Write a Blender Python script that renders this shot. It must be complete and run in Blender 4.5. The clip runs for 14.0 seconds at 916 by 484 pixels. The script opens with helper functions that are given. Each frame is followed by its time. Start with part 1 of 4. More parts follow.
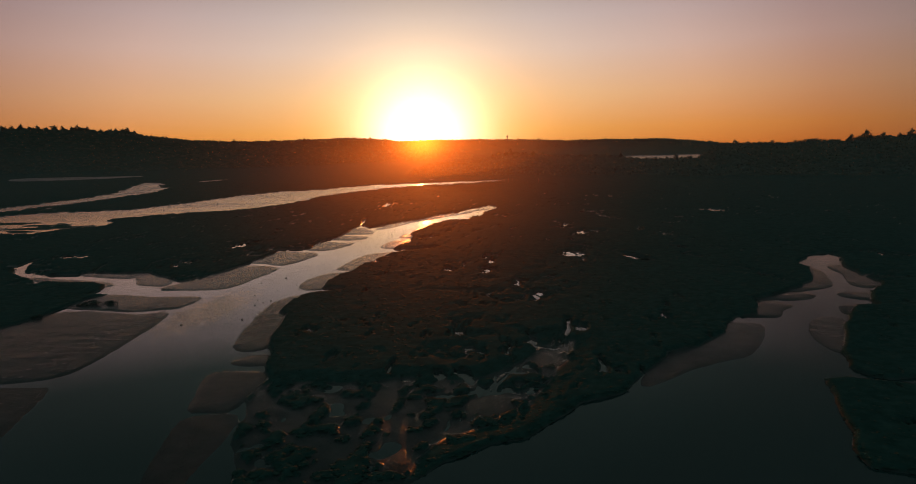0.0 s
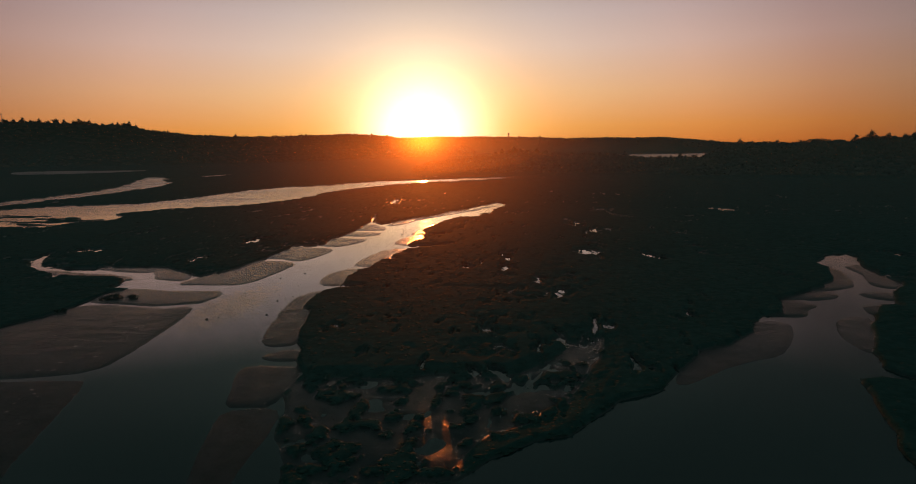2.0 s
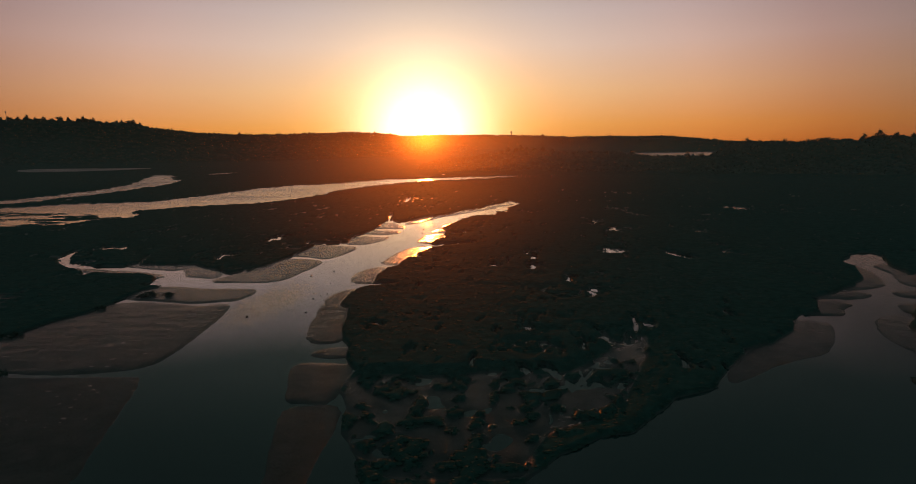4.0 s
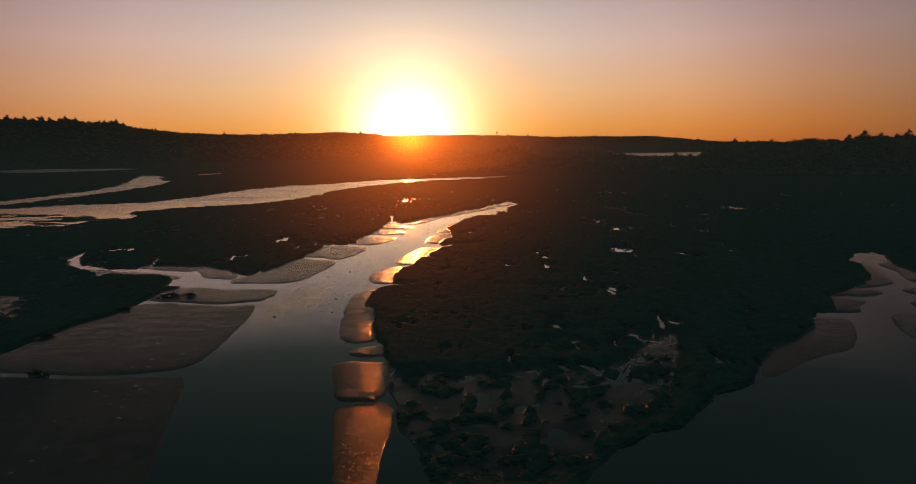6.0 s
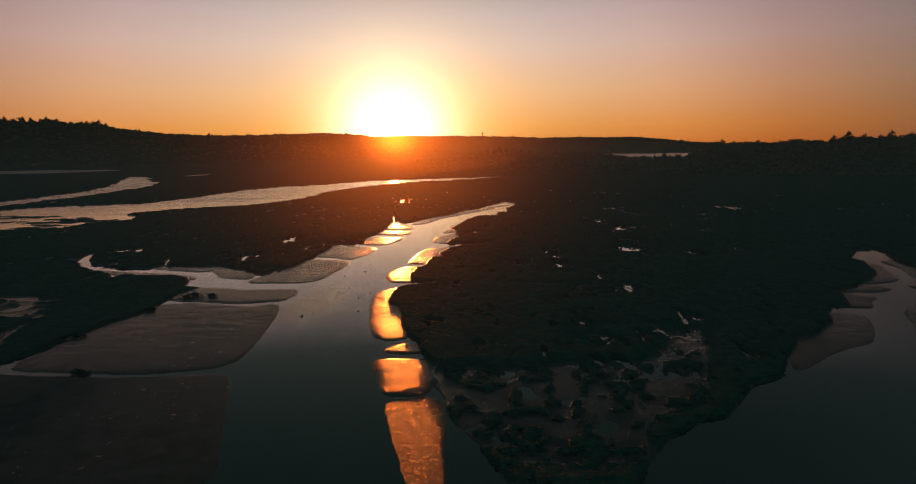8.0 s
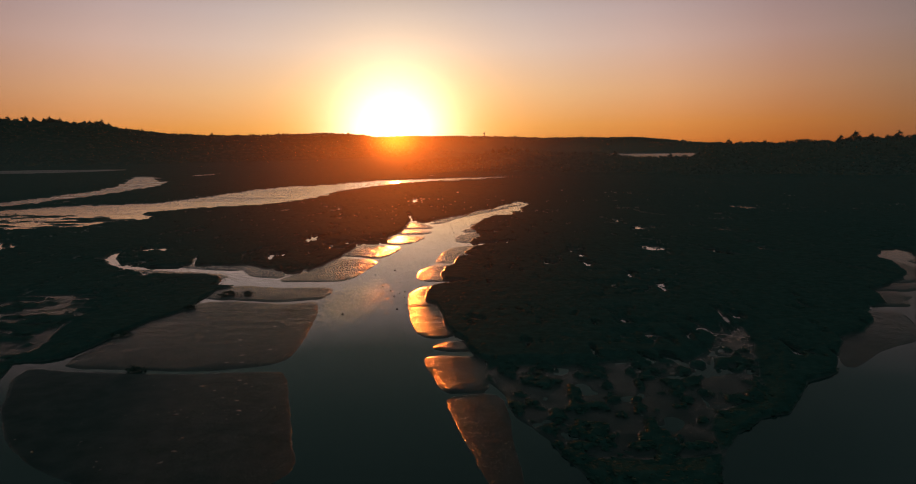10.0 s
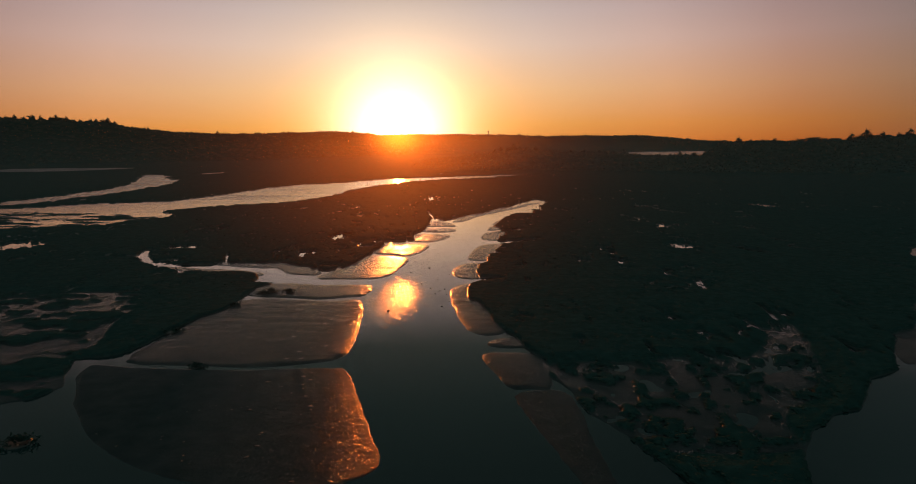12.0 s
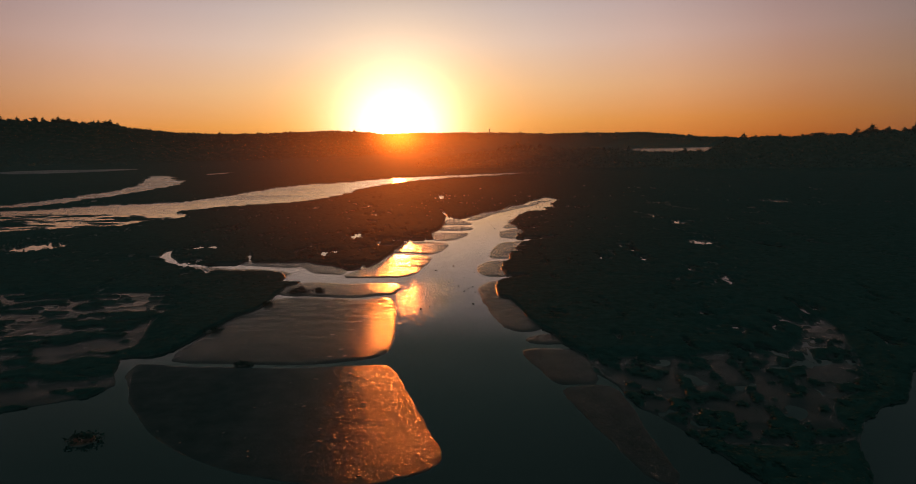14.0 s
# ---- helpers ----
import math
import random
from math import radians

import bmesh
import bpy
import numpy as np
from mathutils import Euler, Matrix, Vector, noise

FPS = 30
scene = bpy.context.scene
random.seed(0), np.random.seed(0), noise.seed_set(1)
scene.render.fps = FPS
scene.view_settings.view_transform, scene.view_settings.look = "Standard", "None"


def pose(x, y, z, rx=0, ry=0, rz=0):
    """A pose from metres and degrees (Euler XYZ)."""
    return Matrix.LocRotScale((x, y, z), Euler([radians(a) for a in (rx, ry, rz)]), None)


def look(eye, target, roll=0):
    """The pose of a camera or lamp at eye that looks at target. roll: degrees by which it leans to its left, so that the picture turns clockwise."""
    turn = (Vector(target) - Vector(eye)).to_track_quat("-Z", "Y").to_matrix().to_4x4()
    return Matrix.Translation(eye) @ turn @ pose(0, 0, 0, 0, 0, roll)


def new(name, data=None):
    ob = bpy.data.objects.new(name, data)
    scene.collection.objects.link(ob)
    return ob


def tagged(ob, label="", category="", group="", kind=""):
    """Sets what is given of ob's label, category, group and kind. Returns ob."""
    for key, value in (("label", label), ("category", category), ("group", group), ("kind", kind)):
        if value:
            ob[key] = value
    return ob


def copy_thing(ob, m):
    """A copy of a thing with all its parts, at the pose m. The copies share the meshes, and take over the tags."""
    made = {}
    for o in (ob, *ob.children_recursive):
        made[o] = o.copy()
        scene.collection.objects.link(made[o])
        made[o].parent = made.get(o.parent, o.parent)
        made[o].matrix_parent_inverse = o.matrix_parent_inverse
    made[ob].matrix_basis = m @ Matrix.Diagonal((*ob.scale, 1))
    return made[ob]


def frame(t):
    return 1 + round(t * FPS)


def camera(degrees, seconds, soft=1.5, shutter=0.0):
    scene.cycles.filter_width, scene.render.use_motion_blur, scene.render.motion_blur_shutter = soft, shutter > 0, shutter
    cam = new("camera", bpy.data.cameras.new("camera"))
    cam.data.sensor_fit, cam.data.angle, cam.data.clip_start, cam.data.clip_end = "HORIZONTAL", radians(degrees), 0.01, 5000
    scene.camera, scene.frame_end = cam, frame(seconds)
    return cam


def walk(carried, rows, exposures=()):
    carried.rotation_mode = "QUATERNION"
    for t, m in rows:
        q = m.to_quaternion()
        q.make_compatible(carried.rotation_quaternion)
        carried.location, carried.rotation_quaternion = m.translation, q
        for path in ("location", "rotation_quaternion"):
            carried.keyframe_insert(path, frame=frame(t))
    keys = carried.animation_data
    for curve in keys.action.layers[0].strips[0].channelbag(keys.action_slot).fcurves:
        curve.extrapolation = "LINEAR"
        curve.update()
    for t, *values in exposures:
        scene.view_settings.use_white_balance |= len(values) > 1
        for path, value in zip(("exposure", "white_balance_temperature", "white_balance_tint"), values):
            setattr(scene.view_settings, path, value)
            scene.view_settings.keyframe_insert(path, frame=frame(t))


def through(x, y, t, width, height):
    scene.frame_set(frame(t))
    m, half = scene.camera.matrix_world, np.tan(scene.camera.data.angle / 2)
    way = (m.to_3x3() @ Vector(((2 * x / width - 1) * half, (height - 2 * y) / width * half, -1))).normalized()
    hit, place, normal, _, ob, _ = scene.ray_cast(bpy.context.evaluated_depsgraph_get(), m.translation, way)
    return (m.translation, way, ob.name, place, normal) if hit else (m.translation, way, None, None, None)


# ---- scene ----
cam = camera(70.7, 14.0, 0.9)
PATH = [
    (0, (0.334, 2.584, 30.555), (0.178, 4.56, 30.286), -1.3),
    (0.5, (-0.685, 2.454, 30.598), (-0.837, 4.43, 30.326), -1.1),
    (1, (-1.812, 2.352, 30.561), (-1.963, 4.327, 30.287), -0.9),
    (1.5, (-3.164, 2.327, 30.561), (-3.316, 4.302, 30.284), -0.9),
    (2, (-4.589, 2.221, 30.608), (-4.744, 4.196, 30.33), -0.8),
    (2.5, (-6.294, 1.896, 30.681), (-6.452, 3.87, 30.402), -0.8),
    (3, (-7.976, 1.604, 30.742), (-8.137, 3.577, 30.461), -0.7),
    (5.5, (-17.267, -0.704, 31.062), (-17.409, 1.271, 30.778), -0.8),
    (6, (-19.216, -1.286, 31.129), (-19.329, 0.69, 30.846), -0.7),
    (6.5, (-21.064, -1.766, 31.135), (-21.155, 0.212, 30.852), -0.8),
    (7, (-23.032, -2.45, 31.194), (-23.106, -0.471, 30.912), -0.8),
    (9.5, (-32.48, -4.544, 31.17), (-32.544, -2.564, 30.889), -0.7),
    (10, (-34.391, -4.608, 31.078), (-34.459, -2.629, 30.797), -0.7),
    (10.5, (-36.293, -4.89, 31.123), (-36.364, -2.912, 30.84), -0.7),
    (11, (-38.361, -4.986, 31.113), (-38.434, -3.007, 30.829), -0.7),
    (11.5, (-40.556, -5.309, 31.094), (-40.631, -3.331, 30.809), -0.7),
    (12, (-42.619, -5.454, 31.09), (-42.696, -3.476, 30.804), -0.7),
    (12.5, (-44.439, -5.661, 31.085), (-44.519, -3.683, 30.797), -0.8),
    (13, (-45.906, -5.907, 31.18), (-45.988, -3.93, 30.89), -0.9),
    (13.5, (-47.442, -6.308, 31.222), (-47.523, -4.331, 30.931), -1.1),
    (14, (-48.502, -6.809, 31.274), (-48.583, -4.832, 30.983), -1.2),
]
walk(cam, [(t, look(eye, target, roll)) for t, eye, target, roll in PATH])

# ---- light: a low sun just above the western ridge, and the dusk sky ----
SUN_AZIMUTH, SUN_ELEVATION = -7.4, 2.0
SUN_WAY = Vector((math.sin(radians(SUN_AZIMUTH)) * math.cos(radians(SUN_ELEVATION)), math.cos(radians(SUN_AZIMUTH)) * math.cos(radians(SUN_ELEVATION)), math.sin(radians(SUN_ELEVATION))))
scene.view_settings.exposure = 0.0


def sun_lamp():
    data = bpy.data.lights.new("sun", "SUN")
    data.energy, data.angle, data.color = 1.9, radians(0.6), (1.0, 0.205, 0.028)
    ob = new("sun", data)
    ob.matrix_world = look(SUN_WAY * 100, (0, 0, 0))
    return ob


def node(tree, kind, **inputs):
    n = tree.nodes.new(kind)
    for key, value in inputs.items():
        n.inputs[int(key[1:]) if key[0] == "i" and key[1:].isdigit() else key.replace("_", " ")].default_value = value
    return n


def calc(tree, op, a, b=None, c=None):
    n = tree.nodes.new("ShaderNodeMath")
    n.operation = op
    for i, v in enumerate((a, b, c)):
        if v is None:
            continue
        if isinstance(v, (int, float)):
            n.inputs[i].default_value = v
        else:
            tree.links.new(v, n.inputs[i])
    return n.outputs[0]


def ramp(tree, fac, stops, smooth="LINEAR"):
    n = tree.nodes.new("ShaderNodeValToRGB")
    n.color_ramp.interpolation = smooth
    while len(n.color_ramp.elements) < len(stops):
        n.color_ramp.elements.new(0.5)
    for e, (p, col) in zip(n.color_ramp.elements, stops):
        e.position, e.color = p, (*col, 1.0) if len(col) == 3 else col
    tree.links.new(fac, n.inputs[0])
    return n.outputs[0]


def blend(tree, kind, fac, a, b):
    n = tree.nodes.new("ShaderNodeMix")
    n.data_type, n.blend_type, n.clamp_result = "RGBA", kind, False
    for socket, v in ((n.inputs[0], fac), (n.inputs[6], a), (n.inputs[7], b)):
        if isinstance(v, (int, float)):
            socket.default_value = v
        elif isinstance(v, tuple):
            socket.default_value = (*v, 1.0)
        else:
            tree.links.new(v, socket)
    return n.outputs[2]


def dusk_sky():
    world = bpy.data.worlds.new("dusk_sky")
    world.use_nodes = True
    scene.world = world
    tree = world.node_tree
    tree.nodes.clear()
    sky = tree.nodes.new("ShaderNodeTexSky")
    sky.sky_type, sky.sun_disc = "NISHITA", False
    sky.sun_elevation, sky.sun_rotation = radians(SUN_ELEVATION), radians(SUN_AZIMUTH)
    sky.air_density, sky.dust_density, sky.ozone_density = 1.5, 4.0, 1.5
    way = tree.nodes.new("ShaderNodeTexCoord").outputs["Generated"]
    parts = tree.nodes.new("ShaderNodeSeparateXYZ")
    tree.links.new(way, parts.inputs[0])
    dot = tree.nodes.new("ShaderNodeVectorMath")
    dot.operation = "DOT_PRODUCT"
    tree.links.new(way, dot.inputs[0])
    low = radians(SUN_ELEVATION - 1.0)
    dot.inputs[1].default_value = (math.sin(radians(SUN_AZIMUTH)) * math.cos(low), math.cos(radians(SUN_AZIMUTH)) * math.cos(low), math.sin(low))
    angle = calc(tree, "MULTIPLY", calc(tree, "ARCCOSINE", calc(tree, "MINIMUM", dot.outputs["Value"], 0.999999)), 180 / math.pi)
    up = calc(tree, "MAXIMUM", parts.outputs[2], 0.0)
    # dusty air: orange at the horizon, rose above it, slate overhead
    haze = ramp(tree, up, [(0.0, HAZE[0]), (0.035, HAZE[1]), (0.085, HAZE[2]), (0.15, HAZE[3]), (0.195, HAZE[4]), (0.25, HAZE[5]), (0.295, HAZE[6]), (0.38, HAZE[7]), (1.0, HAZE[8])])
    side = ramp(tree, calc(tree, "DIVIDE", angle, 180.0), [(0.0, (1, 1, 1)), (0.08, (0.96, 0.95, 0.96)), (0.13, (0.87, 0.77, 0.78)), (0.18, (0.60, 0.49, 0.51)), (0.25, (0.31, 0.28, 0.30)), (1.0, (0.25, 0.27, 0.30))])
    air = blend(tree, "MULTIPLY", 1.0, haze, side)
    # away from the sun the sky is an even blue-grey
    turned = ramp(tree, calc(tree, "DIVIDE", angle, 180.0), [(0.17, (0, 0, 0)), (0.45, (1, 1, 1))], "EASE")
    air = blend(tree, "MIX", turned, air, BACK_SKY)
    base = blend(tree, "ADD", SKY_STRENGTH, air, sky.outputs[0])

    def lobe(width, power):
        return calc(tree, "MULTIPLY", calc(tree, "EXPONENT", calc(tree, "MULTIPLY", calc(tree, "POWER", calc(tree, "DIVIDE", angle, width), 2.0), -1.0)), power)

    for width, power, colour in AUREOLE:
        tint = blend(tree, "MULTIPLY", 1.0, (colour[0], colour[1], colour[2]), (1.0, 1.0, 1.0))
        scale = tree.nodes.new("ShaderNodeVectorMath")
        scale.operation = "SCALE"
        tree.links.new(tint, scale.inputs[0])
        tree.links.new(lobe(width, power), scale.inputs["Scale"])
        base = blend(tree, "ADD", 1.0, base, scale.outputs[0])
    back = tree.nodes.new("ShaderNodeBackground")
    back.inputs[1].default_value = 1.0
    tree.links.new(base, back.inputs[0])
    out = tree.nodes.new("ShaderNodeOutputWorld")
    tree.links.new(back.outputs[0], out.inputs[0])


HAZE = [(0.76, 0.24, 0.035), (0.84, 0.36, 0.085), (0.81, 0.48, 0.245), (0.70, 0.53, 0.44), (0.57, 0.47, 0.44), (0.36, 0.315, 0.31), (0.085, 0.122, 0.115), (0.055, 0.098, 0.09), (0.085, 0.125, 0.122)]
SKY_STRENGTH = 0.01
BACK_SKY = (0.14, 0.185, 0.19)
AUREOLE = [(4.3, 1.9, (1.0, 0.92, 0.78)), (8.0, 0.68, (1.0, 0.79, 0.27))]
dusk_sky()
sun_lamp()


# ---- materials ----
STAND, SHEET_STAND = (-48.0, -7.0), (-24.0, -2.0)


def material(name):
    m = bpy.data.materials.new(name)
    m.use_nodes = True
    t = m.node_tree
    b = t.nodes["Principled BSDF"]
    return m, t, b


def coords(tree):
    return tree.nodes.new("ShaderNodeNewGeometry").outputs["Position"]


def noise_at(tree, where, scale, detail=3.0, rough=0.55, stretch=None):
    if stretch:
        mp = tree.nodes.new("ShaderNodeMapping")
        mp.inputs["Scale"].default_value = stretch
        tree.links.new(where, mp.inputs[0])
        where = mp.outputs[0]
    n = tree.nodes.new("ShaderNodeTexNoise")
    n.inputs["Scale"].default_value, n.inputs["Detail"].default_value, n.inputs["Roughness"].default_value = scale, detail, rough
    tree.links.new(where, n.inputs["Vector"])
    return n.outputs["Fac"]


def bump(tree, height, strength, distance, after=None):
    n = tree.nodes.new("ShaderNodeBump")
    n.inputs["Distance"].default_value = distance
    if isinstance(strength, (int, float)):
        n.inputs["Strength"].default_value = strength
    else:
        tree.links.new(strength, n.inputs["Strength"])
    tree.links.new(height, n.inputs["Height"])
    if after:
        tree.links.new(after, n.inputs["Normal"])
    return n.outputs[0]


def facets(tree, where, stretch, tilt, strength, share=1.0):
    """Small flat facets of a ruffled surface, a share of them leaning their own way by up to half of tilt."""
    grid = tree.nodes.new("ShaderNodeVectorMath")
    grid.operation = "MULTIPLY"
    tree.links.new(where, grid.inputs[0])
    grid.inputs[1].default_value = stretch
    cell = tree.nodes.new("ShaderNodeTexVoronoi")
    cell.inputs["Scale"].default_value = 1.0
    tree.links.new(grid.outputs[0], cell.inputs["Vector"])
    centred, lean, scaled, total, unit = [tree.nodes.new("ShaderNodeVectorMath") for _ in range(5)]
    centred.operation, lean.operation, scaled.operation, total.operation, unit.operation = "SUBTRACT", "MULTIPLY", "SCALE", "ADD", "NORMALIZE"
    tree.links.new(cell.outputs["Color"], centred.inputs[0])
    centred.inputs[1].default_value = (0.5, 0.5, 0.5)
    tree.links.new(centred.outputs[0], lean.inputs[0])
    lean.inputs[1].default_value = (tilt[0], tilt[1], 0.0)
    tree.links.new(lean.outputs[0], scaled.inputs[0])
    pick = tree.nodes.new("ShaderNodeSeparateXYZ")
    tree.links.new(cell.outputs["Color"], pick.inputs[0])
    leaning = calc(tree, "GREATER_THAN", pick.outputs[2], 1.0 - share)
    tree.links.new(calc(tree, "MULTIPLY", strength, leaning), scaled.inputs["Scale"])
    tree.links.new(tree.nodes.new("ShaderNodeNewGeometry").outputs["Normal"], total.inputs[0])
    tree.links.new(scaled.outputs[0], total.inputs[1])
    tree.links.new(total.outputs[0], unit.inputs[0])
    return unit.outputs[0]


def ground_material():
    """Wet estuary mud where the sheet lies bare, dark salt-marsh turf where it is grown over."""
    m, t, b = material("marsh_ground")
    at = coords(t)
    bare = t.nodes.new("ShaderNodeAttribute")
    bare.attribute_name = "bare"
    mask = bare.outputs["Fac"]
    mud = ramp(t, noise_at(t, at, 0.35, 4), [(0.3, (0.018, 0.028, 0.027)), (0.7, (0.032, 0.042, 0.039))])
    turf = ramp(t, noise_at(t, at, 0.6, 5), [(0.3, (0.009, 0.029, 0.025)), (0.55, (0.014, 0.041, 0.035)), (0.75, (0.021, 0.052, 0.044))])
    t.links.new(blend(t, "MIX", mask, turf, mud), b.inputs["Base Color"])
    # a thin film of water over the mud: smooth where it stands, broken by ripples and crumbs elsewhere
    ripple = t.nodes.new("ShaderNodeAttribute")
    ripple.attribute_name = "ripple"
    calm = calc(t, "MAXIMUM", calc(t, "SUBTRACT", 1.0, ripple.outputs["Fac"]), 0.0)
    gloss = calc(t, "ADD", calc(t, "ADD", calc(t, "MULTIPLY", noise_at(t, at, 0.3, 3), 0.09), 0.53), calc(t, "MULTIPLY", calm, 0.16))
    t.links.new(calc(t, "SUBTRACT", 0.8, calc(t, "MULTIPLY", mask, gloss)), b.inputs["Roughness"])
    wet = t.nodes.new("ShaderNodeAttribute")
    wet.attribute_name = "film"
    film = wet.outputs["Fac"]
    t.links.new(calc(t, "ADD", calc(t, "MULTIPLY", calc(t, "MULTIPLY", mask, film), 0.042), 0.001), b.inputs["Specular IOR Level"])
    grain = facets(t, at, (15.0, 9.5, 1.0), (0.32, 0.50), calc(t, "MULTIPLY", ripple.outputs["Fac"], mask), 0.38)
    runnel = bump(t, noise_at(t, at, 0.8, 5, 0.65, (0.35, 1.6, 1.0)), 0.08, 0.30, grain)
    wide = bump(t, noise_at(t, at, 0.9, 3), 0.03, 0.25, runnel)
    t.links.new(wide, b.inputs["Normal"])
    return m


def water_material():
    m, t, b = material("creek_water")
    at = coords(t)
    b.inputs["Base Color"].default_value = (0.011, 0.028, 0.026, 1)
    b.inputs["IOR"].default_value = 1.33
    # the open river further out is brushed by the wind
    out = t.nodes.new("ShaderNodeSeparateXYZ")
    t.links.new(at, out.inputs[0])
    wind = ramp(t, calc(t, "DIVIDE", out.outputs[1], 4000.0), [(0.05, (0.02, 0.02, 0.02)), (0.105, (0.2, 0.2, 0.2)), (0.2, (0.2, 0.2, 0.2)), (0.27, (0.42, 0.42, 0.42)), (0.34, (0.42, 0.42, 0.42)), (0.45, (0.17, 0.17, 0.17))])
    streak = calc(t, "ADD", calc(t, "MULTIPLY", noise_at(t, at, 1.0, 3, 0.6, (0.012, 0.07, 1.0)), 1.1), 0.45)
    # the eastern creek and the river upstream are silty and ruffled
    silty = ramp(t, calc(t, "DIVIDE", calc(t, "ADD", out.outputs[0], 600.0), 800.0), [(0.3, (0.6, 0.6, 0.6)), (0.62, (0, 0, 0)), (0.765, (0, 0, 0)), (0.82, (1, 1, 1))], "EASE")
    t.links.new(calc(t, "SUBTRACT", 0.5, calc(t, "MULTIPLY", silty, 0.455)), b.inputs["Specular IOR Level"])
    # ripples where the side creek runs in, calm elsewhere
    gap = t.nodes.new("ShaderNodeVectorMath")
    gap.operation = "DISTANCE"
    squeeze = t.nodes.new("ShaderNodeVectorMath")
    squeeze.operation = "MULTIPLY"
    squeeze.inputs[1].default_value = (2.2, 0.75, 1.0)
    t.links.new(at, squeeze.inputs[0])
    t.links.new(squeeze.outputs[0], gap.inputs[0])
    gap.inputs[1].default_value = (-61.2 * 2.2, 127.0 * 0.75, 0.0)
    near = ramp(t, calc(t, "DIVIDE", gap.outputs["Value"], 40.0), [(0.0, (1, 1, 1)), (0.3, (0.5, 0.5, 0.5)), (0.8, (0, 0, 0))])
    patch = ramp(t, calc(t, "ADD", calc(t, "MULTIPLY", near, 0.85), noise_at(t, at, 0.9, 4, 0.7, (0.6, 0.5, 1.0))), [(0.78, (0, 0, 0)), (1.0, (1, 1, 1))])
    t.links.new(calc(t, "ADD", calc(t, "ADD", calc(t, "MULTIPLY", wind, streak), calc(t, "MULTIPLY", silty, 0.08)), calc(t, "MULTIPLY", patch, 0.13)), b.inputs["Roughness"])
    strength = calc(t, "ADD", calc(t, "MULTIPLY", patch, 0.46), 0.02)
    t.links.new(facets(t, at, (9.0, 4.0, 1.0), (0.26, 0.30), strength), b.inputs["Normal"])
    return m


def plant_material(name, low, high, rough=0.6, through=0.0):
    m, t, b = material(name)
    at = coords(t)
    part = t.nodes.new("ShaderNodeNewGeometry").outputs["Random Per Island"]
    mix = calc(t, "ADD", calc(t, "MULTIPLY", part, 0.6), calc(t, "MULTIPLY", noise_at(t, at, 0.2, 2), 0.4))
    t.links.new(ramp(t, mix, [(0.2, low), (0.8, high)]), b.inputs["Base Color"])
    b.inputs["Roughness"].default_value, b.inputs["Specular IOR Level"].default_value = rough, 0.006
    if through:
        thin = t.nodes.new("ShaderNodeBsdfTranslucent")
        thin.inputs[0].default_value = (*high, 1)
        mixer = t.nodes.new("ShaderNodeMixShader")
        mixer.inputs[0].default_value = through
        t.links.new(b.outputs[0], mixer.inputs[1])
        t.links.new(thin.outputs[0], mixer.inputs[2])
        t.links.new(mixer.outputs[0], t.nodes["Material Output"].inputs[0])
    return m


def solid_material(name, low, high, rough, scale=4.0, metal=0.0):
    m, t, b = material(name)
    t.links.new(ramp(t, noise_at(t, coords(t), scale, 4), [(0.3, low), (0.7, high)]), b.inputs["Base Color"])
    b.inputs["Roughness"].default_value, b.inputs["Metallic"].default_value = rough, metal
    t.links.new(bump(t, noise_at(t, coords(t), scale * 3, 3), 0.4, 0.05), b.inputs["Normal"])
    return m


